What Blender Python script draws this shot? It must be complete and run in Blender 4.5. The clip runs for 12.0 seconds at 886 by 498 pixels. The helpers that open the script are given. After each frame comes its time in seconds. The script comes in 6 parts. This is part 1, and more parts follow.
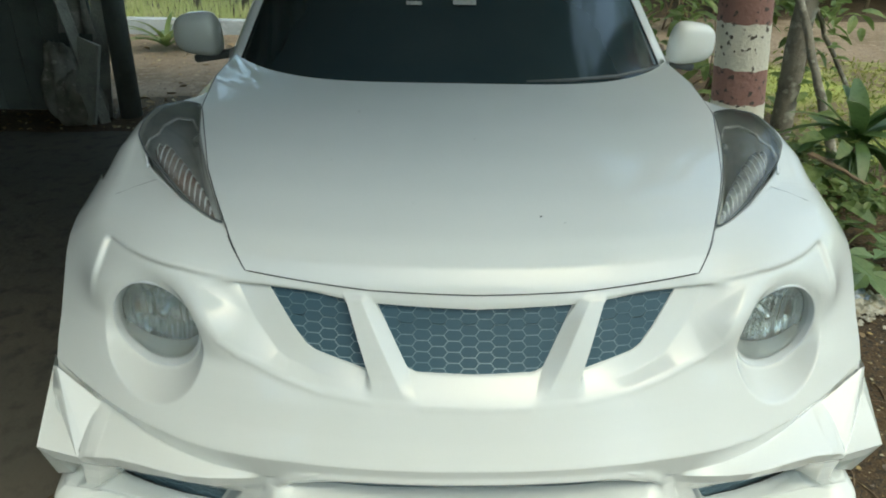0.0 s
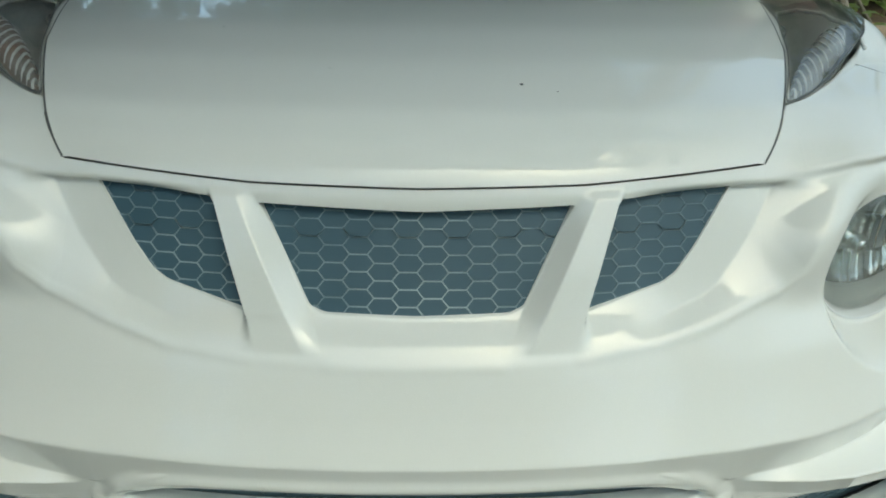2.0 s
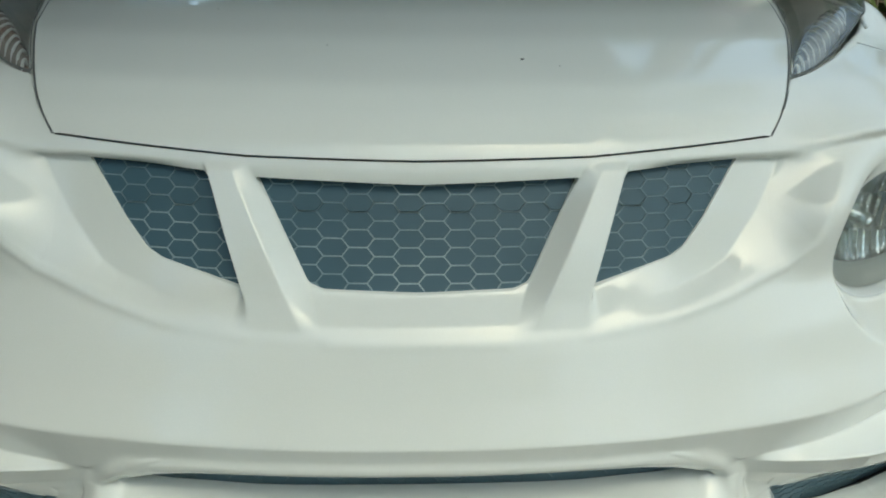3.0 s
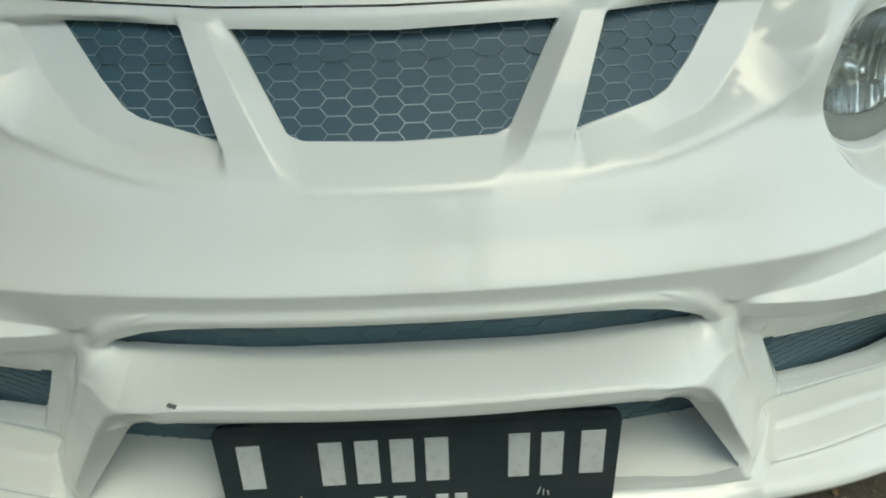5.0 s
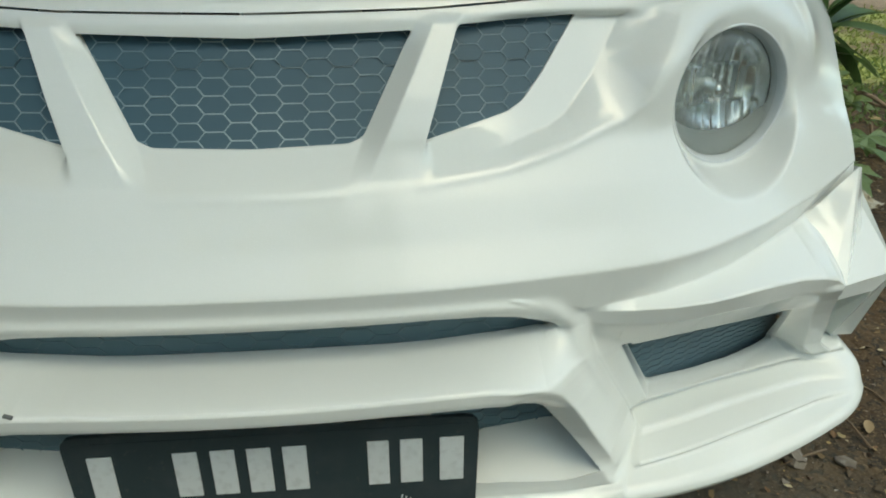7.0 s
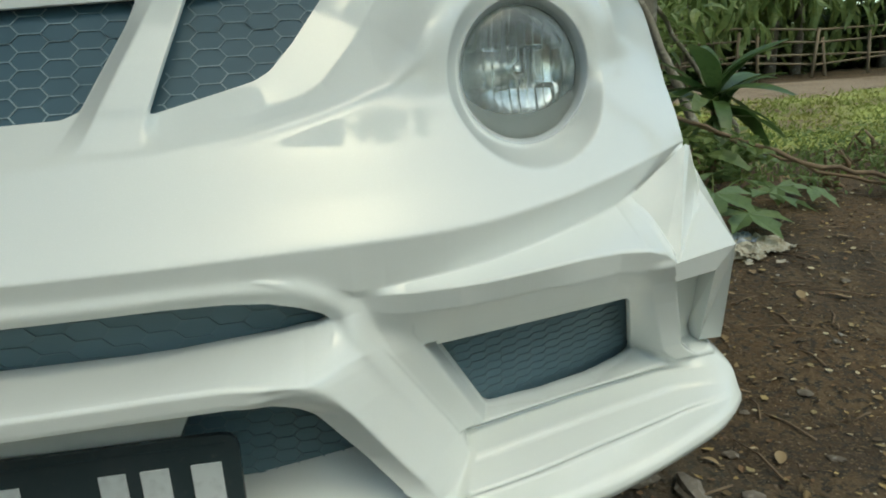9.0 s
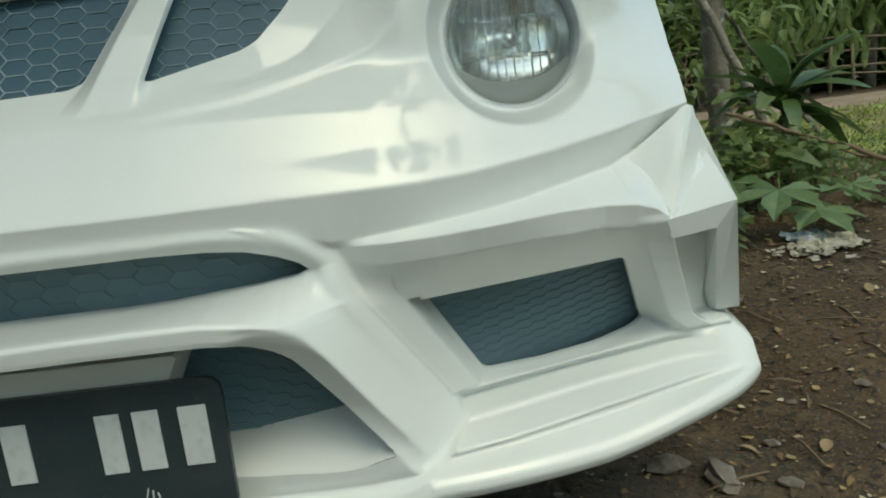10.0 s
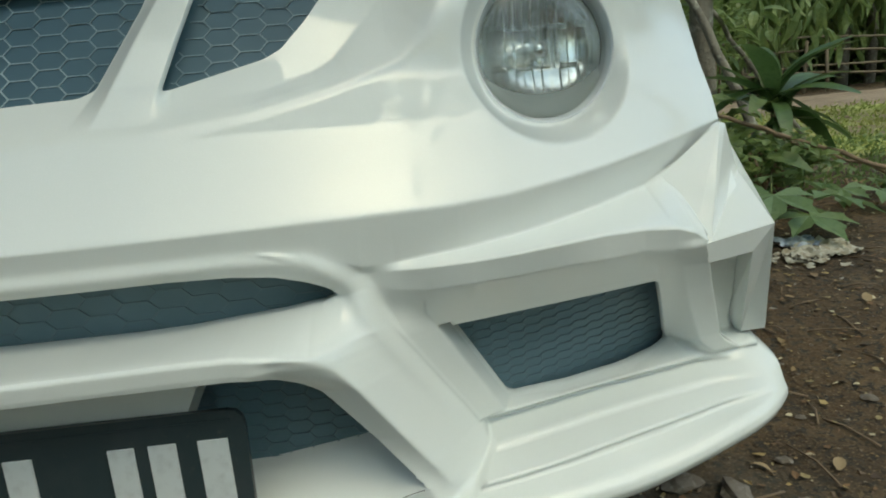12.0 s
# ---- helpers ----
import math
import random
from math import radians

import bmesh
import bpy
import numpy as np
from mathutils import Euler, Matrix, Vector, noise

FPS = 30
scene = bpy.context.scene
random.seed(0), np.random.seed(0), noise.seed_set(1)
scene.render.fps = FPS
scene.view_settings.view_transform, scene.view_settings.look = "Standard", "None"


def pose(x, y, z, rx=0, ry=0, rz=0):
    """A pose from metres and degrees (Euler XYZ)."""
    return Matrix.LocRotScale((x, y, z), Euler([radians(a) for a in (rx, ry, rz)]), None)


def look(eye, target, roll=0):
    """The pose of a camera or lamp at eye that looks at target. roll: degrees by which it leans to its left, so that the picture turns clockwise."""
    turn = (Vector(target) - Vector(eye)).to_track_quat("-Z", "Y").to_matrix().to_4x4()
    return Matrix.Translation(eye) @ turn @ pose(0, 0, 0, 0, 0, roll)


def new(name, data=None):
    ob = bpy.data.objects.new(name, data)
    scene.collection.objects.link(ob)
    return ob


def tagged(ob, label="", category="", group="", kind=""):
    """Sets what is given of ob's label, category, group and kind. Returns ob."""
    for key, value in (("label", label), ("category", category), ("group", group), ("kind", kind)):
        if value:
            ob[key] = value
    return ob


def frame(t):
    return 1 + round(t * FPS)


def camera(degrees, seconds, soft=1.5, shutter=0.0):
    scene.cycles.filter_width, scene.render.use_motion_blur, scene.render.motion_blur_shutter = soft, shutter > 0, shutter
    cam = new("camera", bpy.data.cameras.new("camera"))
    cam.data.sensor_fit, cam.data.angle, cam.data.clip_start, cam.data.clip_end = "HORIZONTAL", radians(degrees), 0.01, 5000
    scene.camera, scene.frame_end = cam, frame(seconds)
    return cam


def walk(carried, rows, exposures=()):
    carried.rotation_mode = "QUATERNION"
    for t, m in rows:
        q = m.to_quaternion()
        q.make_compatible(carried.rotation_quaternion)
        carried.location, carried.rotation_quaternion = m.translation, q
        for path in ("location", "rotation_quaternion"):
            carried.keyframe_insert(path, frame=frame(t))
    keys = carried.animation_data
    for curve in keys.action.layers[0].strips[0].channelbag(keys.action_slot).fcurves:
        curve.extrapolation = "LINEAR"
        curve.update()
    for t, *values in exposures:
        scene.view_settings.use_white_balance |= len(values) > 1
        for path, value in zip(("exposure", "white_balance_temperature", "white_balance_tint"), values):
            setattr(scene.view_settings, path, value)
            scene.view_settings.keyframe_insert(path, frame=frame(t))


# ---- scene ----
cam = camera(65.74, 12.0, soft=1.9)
# seconds, eye x y z, yaw, pitch, lean to the right
ROWS = [
    (0.0, -0.109, -1.009, 1.451, -2.36, -26.75, -1.50),
    (0.5, -0.110, -0.813, 1.355, -3.61, -27.05, -0.18),
    (1.0, -0.068, -0.728, 1.211, -3.63, -27.35, -1.81),
    (1.5, 0.003, -0.700, 1.095, -3.25, -24.35, -1.21),
    (2.0, 0.009, -0.681, 1.071, -1.65, -24.14, -1.08),
    (2.5, -0.001, -0.679, 1.035, -2.00, -22.62, -1.47),
    (3.0, -0.000, -0.680, 1.020, -2.20, -22.94, -0.76),
    (3.5, -0.003, -0.695, 0.967, -1.86, -23.86, -0.95),
    (3.7, -0.005, -0.700, 0.972, -1.56, -25.29, -0.37),
    (5.3, 0.031, -0.743, 0.867, -1.21, -25.34, 2.10),
    (5.5, 0.026, -0.753, 0.860, -0.31, -26.11, 1.70),
    (6.0, 0.009, -0.767, 0.858, 1.25, -28.88, 1.59),
    (6.5, 0.053, -0.773, 0.875, -2.26, -24.93, 0.45),
    (7.0, 0.147, -0.745, 0.888, -5.31, -24.62, -0.06),
    (7.5, 0.234, -0.734, 0.883, -7.46, -24.24, -0.51),
    (7.7, 0.246, -0.721, 0.875, -7.91, -24.12, -1.07),
    (9.3, 0.443, -0.732, 0.641, -5.77, -12.06, 5.95),
    (9.5, 0.473, -0.745, 0.619, -3.42, -11.35, 6.32),
    (10.0, 0.509, -0.767, 0.588, 0.16, -10.48, 6.67),
    (10.5, 0.552, -0.756, 0.586, -2.97, -10.28, 7.33),
    (11.0, 0.560, -0.755, 0.590, -4.18, -10.23, 6.42),
    (11.5, 0.526, -0.746, 0.600, -3.10, -11.26, 6.07),
    (12.0, 0.445, -0.721, 0.627, -2.12, -11.73, 5.44),
]
EXPOSURES = [(0.0, 1.03, 8150, -11), (1.5, 0.84, 8150, -11), (3.5, 0.71, 8150, -11), (5.5, 0.78, 8150, -11), (6.0, 0.84, 8150, -11), (7.5, 0.67, 8100, -11), (9.5, 0.62, 8080, -12), (12.0, 0.60, 8080, -12)]
walk(cam, [(t, pose(x, y, z, 90 + pitch, 0, yaw) @ pose(0, 0, 0, 0, 0, -lean)) for t, x, y, z, yaw, pitch, lean in ROWS], EXPOSURES)

# ---- sky and sun: bright overcast day under trees ----
world = bpy.data.worlds.new("world")
scene.world = world
world.use_nodes = True
wn = world.node_tree.nodes
sky = wn.new("ShaderNodeTexSky")
sky.sky_type = "NISHITA"
sky.sun_disc = False
sky.sun_elevation = radians(60)
sky.sun_rotation = radians(146)
sky.air_density, sky.dust_density, sky.ozone_density = 0.7, 1.3, 0.2
world.node_tree.links.new(sky.outputs[0], wn["Background"].inputs[0])
wn["Background"].inputs[1].default_value = 0.31
sun = new("sun", bpy.data.lights.new("sun", "SUN"))
sun.data.energy, sun.data.angle, sun.data.color = 0.15, radians(40), (1.0, 0.96, 0.9)
sun.matrix_world = look((1.1, -4.2, 8.0), (0.0, 0.4, 0.5))

# ---- materials ----
def material(name, color, rough=0.5, metal=0.0, spots=(), bump=0.0, bump_scale=60.0, coat=0.0, alpha_trans=0.0, ior=1.45):
    """A principled material. spots: (scale, colour, low, high) noise layers mixed over the base colour, large to fine."""
    m = bpy.data.materials.new(name)
    m.use_nodes = True
    nt = m.node_tree
    b = nt.nodes["Principled BSDF"]
    b.inputs["Base Color"].default_value = (*color, 1)
    b.inputs["Roughness"].default_value = rough
    b.inputs["Metallic"].default_value = metal
    b.inputs["Coat Weight"].default_value = coat
    b.inputs["Coat Roughness"].default_value = 0.04
    b.inputs["Transmission Weight"].default_value = alpha_trans
    b.inputs["IOR"].default_value = ior
    geo = nt.nodes.new("ShaderNodeNewGeometry")
    last = None
    for scale, col, low, high in spots:
        n = nt.nodes.new("ShaderNodeTexNoise")
        n.inputs["Scale"].default_value = scale
        n.inputs["Detail"].default_value = 6
        nt.links.new(geo.outputs["Position"], n.inputs["Vector"])
        r = nt.nodes.new("ShaderNodeMapRange")
        r.inputs["From Min"].default_value, r.inputs["From Max"].default_value = low, high
        nt.links.new(n.outputs["Fac"], r.inputs["Value"])
        x = nt.nodes.new("ShaderNodeMix")
        x.data_type = "RGBA"
        nt.links.new(r.outputs["Result"], x.inputs["Factor"])
        if last is None:
            x.inputs["A"].default_value = (*color, 1)
        else:
            nt.links.new(last, x.inputs["A"])
        x.inputs["B"].default_value = (*col, 1)
        last = x.outputs["Result"]
    if last is not None:
        nt.links.new(last, b.inputs["Base Color"])
    if bump:
        n = nt.nodes.new("ShaderNodeTexNoise")
        n.inputs["Scale"].default_value = bump_scale
        n.inputs["Detail"].default_value = 5
        nt.links.new(geo.outputs["Position"], n.inputs["Vector"])
        u = nt.nodes.new("ShaderNodeBump")
        u.inputs["Strength"].default_value = bump
        u.inputs["Distance"].default_value = 0.01
        nt.links.new(n.outputs["Fac"], u.inputs["Height"])
        nt.links.new(u.outputs["Normal"], b.inputs["Normal"])
    return m


PAINT = material("pearl_white_paint", (0.74, 0.765, 0.74), 0.5, 0.0, [(3.0, (0.71, 0.74, 0.715), 0.45, 0.75), (900.0, (0.78, 0.80, 0.78), 0.55, 0.75)], coat=1.0)
PAINT.node_tree.nodes["Principled BSDF"].inputs["Specular IOR Level"].default_value = 0.1
PAINT.node_tree.nodes["Principled BSDF"].inputs["Coat IOR"].default_value = 1.52
PAINT.node_tree.nodes["Principled BSDF"].inputs["Coat Roughness"].default_value = 0.05
GAP = material("dark_rubber_gap", (0.105, 0.115, 0.118), 0.7, spots=[(40.0, (0.14, 0.15, 0.15), 0.4, 0.8)])
MESHBAR = material("grey_plastic_mesh", (0.16, 0.24, 0.28), 0.4, spots=[(5.0, (0.36, 0.45, 0.48), 0.46, 0.62)])
# the bluish lift of both backings paints lens haze over dark openings
MESHBACK = material("mesh_backing_with_haze", (0.042, 0.096, 0.130), 0.5, spots=[(5.0, (0.056, 0.112, 0.146), 0.4, 0.7)])
LOWBACK = material("low_backing_with_haze", (0.115, 0.190, 0.230), 0.5, spots=[(5.0, (0.135, 0.215, 0.255), 0.4, 0.7)])
PLATE = material("black_number_plate", (0.030, 0.046, 0.050), 0.26, spots=[(14.0, (0.042, 0.055, 0.06), 0.45, 0.75), (120.0, (0.05, 0.06, 0.06), 0.62, 0.8)], bump=0.05)
CHARS = material("white_plate_paint", (0.60, 0.63, 0.63), 0.45, spots=[(90.0, (0.48, 0.5, 0.5), 0.5, 0.8)])
GLASS = material("dark_tinted_glass", (0.022, 0.038, 0.042), 0.12, spots=[(2.0, (0.030, 0.046, 0.048), 0.4, 0.7)])
GLASS.node_tree.nodes["Principled BSDF"].inputs["Specular IOR Level"].default_value = 0.5
CLEAR = bpy.data.materials.new("clear_lamp_cover")
CLEAR.use_nodes = True
cn = CLEAR.node_tree.nodes
cn.remove(cn["Principled BSDF"])
see, shine, fres, mixed = cn.new("ShaderNodeBsdfTransparent"), cn.new("ShaderNodeBsdfGlossy"), cn.new("ShaderNodeFresnel"), cn.new("ShaderNodeMixShader")
see.inputs[0].default_value = (0.90, 0.93, 0.93, 1)
shine.inputs["Roughness"].default_value = 0.02
fres.inputs["IOR"].default_value = 1.5
for a, b in ((fres.outputs[0], mixed.inputs[0]), (see.outputs[0], mixed.inputs[1]), (shine.outputs[0], mixed.inputs[2]), (mixed.outputs[0], cn["Material Output"].inputs[0])):
    CLEAR.node_tree.links.new(a, b)
VENTBAR = material("blue_grey_plastic_mesh", (0.14, 0.21, 0.245), 0.4, spots=[(30.0, (0.16, 0.235, 0.27), 0.4, 0.8)])
RIBBED = material("ribbed_clear_lens", (0.82, 0.84, 0.84), 0.16, 0.45, spots=[(25.0, (0.5, 0.53, 0.55), 0.45, 0.7)])
CHROME = material("lamp_reflector_chrome", (0.76, 0.80, 0.80), 0.24, 0.85, spots=[(25.0, (0.86, 0.88, 0.88), 0.45, 0.7)])
BEZEL = material("grey_lamp_bezel", (0.60, 0.64, 0.65), 0.30, spots=[(20.0, (0.66, 0.69, 0.70), 0.4, 0.7)])
FOOT = material("satin_silver_lamp_foot", (0.70, 0.75, 0.76), 0.30, 0.3, spots=[(25.0, (0.76, 0.80, 0.80), 0.45, 0.7)])
LAMPDARK = material("grey_lamp_housing", (0.40, 0.43, 0.44), 0.3, 0.15, spots=[(14.0, (0.50, 0.52, 0.52), 0.45, 0.7)])
AMBER = material("amber_bulb_lens", (0.52, 0.47, 0.45), 0.22, 0.4, spots=[(9.0, (0.44, 0.27, 0.22), 0.48, 0.68)])
TYRE = material("black_tyre_rubber", (0.02, 0.02, 0.02), 0.8, spots=[(30.0, (0.05, 0.045, 0.04), 0.5, 0.8)], bump=0.3)
ALLOY = material("grey_alloy", (0.45, 0.46, 0.47), 0.3, 0.9, spots=[(12.0, (0.35, 0.36, 0.36), 0.4, 0.7)])
SOIL = material("damp_brown_soil", (0.084, 0.050, 0.022), 0.9, spots=[(1.3, (0.048, 0.033, 0.019), 0.4, 0.62), (9.0, (0.130, 0.088, 0.046), 0.5, 0.72), (55.0, (0.034, 0.027, 0.018), 0.50, 0.62), (190.0, (0.17, 0.122, 0.068), 0.56, 0.68)], bump=1.0, bump_scale=70.0)
# pale earth, made lighter still to carry the haze over the yard
DRYSOIL = material("dry_earth_lifted_for_haze", (0.27, 0.205, 0.145), 0.92, spots=[(1.6, (0.19, 0.14, 0.09), 0.42, 0.65), (12.0, (0.34, 0.27, 0.20), 0.5, 0.72), (60.0, (0.12, 0.09, 0.06), 0.54, 0.66)], bump=0.8, bump_scale=70.0)
GRASS = material("short_green_grass", (0.24, 0.29, 0.08), 0.75, spots=[(3.0, (0.36, 0.36, 0.12), 0.4, 0.7)])
LEAF = material("green_leaf", (0.155, 0.225, 0.078), 0.42, spots=[(5.0, (0.26, 0.32, 0.11), 0.42, 0.7), (40.0, (0.10, 0.165, 0.055), 0.5, 0.75)])
PALELEAF = material("pale_lobed_leaf", (0.165, 0.25, 0.105), 0.4, spots=[(9.0, (0.22, 0.30, 0.135), 0.45, 0.7), (60.0, (0.125, 0.20, 0.085), 0.5, 0.75)], bump=0.25, bump_scale=90.0)


def translucent(m, share):
    """Lets light through a leaf."""
    nt = m.node_tree
    b = nt.nodes["Principled BSDF"]
    t, x = nt.nodes.new("ShaderNodeBsdfTranslucent"), nt.nodes.new("ShaderNodeMixShader")
    x.inputs[0].default_value = share
    nt.links.new(b.inputs["Base Color"].links[0].from_socket, t.inputs[0])
    nt.links.new(b.outputs[0], x.inputs[1])
    nt.links.new(t.outputs[0], x.inputs[2])
    nt.links.new(x.outputs[0], nt.nodes["Material Output"].inputs[0])


translucent(LEAF, 0.45)
translucent(PALELEAF, 0.35)
translucent(GRASS, 0.35)
DRYLEAF = material("dry_leaf", (0.26, 0.18, 0.10), 0.8, spots=[(12.0, (0.36, 0.27, 0.15), 0.4, 0.7)])
BARK = material("grey_brown_bark", (0.20, 0.185, 0.15), 0.9, spots=[(8.0, (0.11, 0.10, 0.08), 0.45, 0.65), (16.0, (0.36, 0.36, 0.30), 0.54, 0.66), (60.0, (0.24, 0.22, 0.18), 0.55, 0.75)], bump=0.9, bump_scale=45.0)
TWIG = material("pale_brown_twig", (0.22, 0.155, 0.10), 0.85, spots=[(15.0, (0.13, 0.09, 0.06), 0.45, 0.7)], bump=0.4)
BAMBOO = material("weathered_bamboo", (0.16, 0.13, 0.085), 0.7, spots=[(10.0, (0.17, 0.13, 0.08), 0.45, 0.7)])
DARKWOOD = material("dark_grey_boards", (0.125, 0.145, 0.135), 0.85, spots=[(5.0, (0.085, 0.10, 0.092), 0.45, 0.7), (30.0, (0.16, 0.165, 0.155), 0.6, 0.8)], bump=0.4)
STONE = material("grey_brown_stone", (0.19, 0.165, 0.135), 0.9, spots=[(12.0, (0.11, 0.088, 0.066), 0.4, 0.62), (70.0, (0.27, 0.25, 0.22), 0.56, 0.75)], bump=0.5)
PAPER = material("dirty_crumpled_paper", (0.43, 0.405, 0.33), 0.85, spots=[(18.0, (0.30, 0.255, 0.18), 0.45, 0.65), (90.0, (0.52, 0.50, 0.43), 0.52, 0.7)])
TAPE = material("grey_torn_tape", (0.42, 0.42, 0.39), 0.6, spots=[(80.0, (0.3, 0.3, 0.28), 0.45, 0.7)])
ZINC = material("weathered_zinc_sheet", (0.52, 0.515, 0.50), 0.6, 0.3, spots=[(2.5, (0.20, 0.16, 0.13), 0.45, 0.65), (30.0, (0.26, 0.25, 0.24), 0.5, 0.75)])
# lawn colour raised far above GRASS to stand in for direct sun
LAWN = material("lawn_grass_painted_sunlit", (0.52, 0.58, 0.24), 0.75, spots=[(3.0, (0.66, 0.66, 0.36), 0.4, 0.7)])
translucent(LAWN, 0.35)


def by_island(name, colors, rough=0.85):
    """Each loose piece of one mesh takes its own colour."""
    m = bpy.data.materials.new(name)
    m.use_nodes = True
    nt = m.node_tree
    g, r = nt.nodes.new("ShaderNodeNewGeometry"), nt.nodes.new("ShaderNodeValToRGB")
    r.color_ramp.interpolation = "CONSTANT"
    for k, c in enumerate(colors):
        e = r.color_ramp.elements[0] if k == 0 else r.color_ramp.elements.new(k / len(colors))
        e.color = (*c, 1)
    r.color_ramp.elements[-1].color = (*colors[0], 1)
    nt.links.new(g.outputs["Random Per Island"], r.inputs["Fac"])
    nt.links.new(r.outputs["Color"], nt.nodes["Principled BSDF"].inputs["Base Color"])
    nt.nodes["Principled BSDF"].inputs["Roughness"].default_value = rough
    return m


LITTER = by_island("mixed_leaf_litter", [(.13, .09, .045), (.22, .15, .07), (.36, .26, .11), (.08, .056, .032), (.50, .43, .28), (.17, .10, .05), (.28, .22, .11)])
CRUMBS = by_island("mixed_soil_crumbs", [(.12, .082, .055), (.20, .16, .12), (.08, .055, .04), (.30, .27, .23), (.15, .10, .066), (.18, .13, .09)])
WOODS = material("woodland_leaves", (0.075, 0.125, 0.048), 0.5, spots=[(0.7, (0.13, 0.18, 0.065), 0.42, 0.7), (9.0, (0.05, 0.09, 0.035), 0.5, 0.75)])
translucent(WOODS, 0.35)

MOSS = material("mossy_yard_turf", (0.30, 0.34, 0.09), 0.9, spots=[(1.6, (0.17, 0.125, 0.075), 0.42, 0.56), (14.0, (0.34, 0.36, 0.12), 0.5, 0.7), (70.0, (0.11, 0.13, 0.05), 0.52, 0.68)], bump=1.0, bump_scale=50.0)

# a damp, trodden dark patch of soil before the car, with a ragged edge
sn, sl = SOIL.node_tree.nodes, SOIL.node_tree.links
bsdf = sn["Principled BSDF"]
here, shape, ragged, edge, blend, wet = (sn.new(k) for k in ("ShaderNodeNewGeometry", "ShaderNodeMapping", "ShaderNodeTexNoise", "ShaderNodeMath", "ShaderNodeMapRange", "ShaderNodeMix"))
far_off = sn.new("ShaderNodeVectorMath")
far_off.operation = "LENGTH"
shape.inputs["Location"].default_value = (0.0, 0.28, 0.0)
shape.inputs["Scale"].default_value = (0.85, 1.15, 0.0)
ragged.inputs["Scale"].default_value, ragged.inputs["Detail"].default_value = 5.0, 6
edge.operation = "MULTIPLY_ADD"
edge.inputs[1].default_value = 0.55
blend.inputs["From Min"].default_value, blend.inputs["From Max"].default_value = 1.35, 0.95
wet.data_type = "RGBA"
wet.inputs["B"].default_value = (0.085, 0.078, 0.060, 1)
sl.new(here.outputs["Position"], shape.inputs["Vector"])
sl.new(shape.outputs["Vector"], far_off.inputs[0])
sl.new(here.outputs["Position"], ragged.inputs["Vector"])
sl.new(ragged.outputs["Fac"], edge.inputs[0])
sl.new(far_off.outputs["Value"], edge.inputs[2])
sl.new(edge.outputs[0], blend.inputs["Value"])
sl.new(blend.outputs["Result"], wet.inputs["Factor"])
sl.new(bsdf.inputs["Base Color"].links[0].from_socket, wet.inputs["A"])
sl.new(wet.outputs["Result"], bsdf.inputs["Base Color"])
TRIM = material("bright_silver_trim", (0.88, 0.90, 0.90), 0.18, 0.1, spots=[(60.0, (0.74, 0.77, 0.78), 0.5, 0.7)])
DARKLEAF = material("glossy_dark_leaf", (0.085, 0.15, 0.05), 0.32, spots=[(6.0, (0.13, 0.20, 0.07), 0.45, 0.7), (50.0, (0.06, 0.11, 0.035), 0.5, 0.75)])
translucent(DARKLEAF, 0.3)


# ---- small builders ----
def mesh_of(verts, faces, name="mesh", smooth=True):
    me = bpy.data.meshes.new(name)
    me.from_pydata([tuple(map(float, v)) for v in verts], [], [tuple(map(int, f)) for f in faces])
    me.update()
    if smooth:
        me.polygons.foreach_set("use_smooth", [True] * len(me.polygons))
    return me


def grid_faces(rows, cols, flip=False):
    i = np.arange(rows - 1)[:, None] * cols + np.arange(cols - 1)[None, :]
    q = np.stack([i, i + 1, i + cols + 1, i + cols], -1).reshape(-1, 4)
    return q[:, ::-1] if flip else q


def part(name, me, mat, parent=None, label="", m=None):
    """Links a mesh, or a bmesh, as one object under a thing or a part."""
    if isinstance(me, bmesh.types.BMesh):
        bm, me = me, bpy.data.meshes.new(name)
        bm.to_mesh(me)
        bm.free()
    me.name = name
    if mat is not None and not me.materials:
        me.materials.append(mat)
    ob = new(name, me)
    if parent is not None:
        ob.parent = parent
    if m is not None:
        ob.matrix_basis = m
    return tagged(ob, label) if label else ob


def thing(name, label, category, m=None, group="", kind=""):
    ob = new(name)
    if m is not None:
        ob.matrix_basis = m
    return tagged(ob, label, category, group, kind)


def box_bm(sx, sy, sz, bevel=0.0, m=None):
    bm = bmesh.new()
    bmesh.ops.create_cube(bm, size=1)
    for v in bm.verts:
        v.co = Vector((v.co.x * sx, v.co.y * sy, v.co.z * sz))
    if bevel:
        bmesh.ops.bevel(bm, geom=bm.edges[:], offset=bevel, segments=2, affect="EDGES", profile=0.5)
    if m is not None:
        bmesh.ops.transform(bm, matrix=m, verts=bm.verts[:])
    return bm


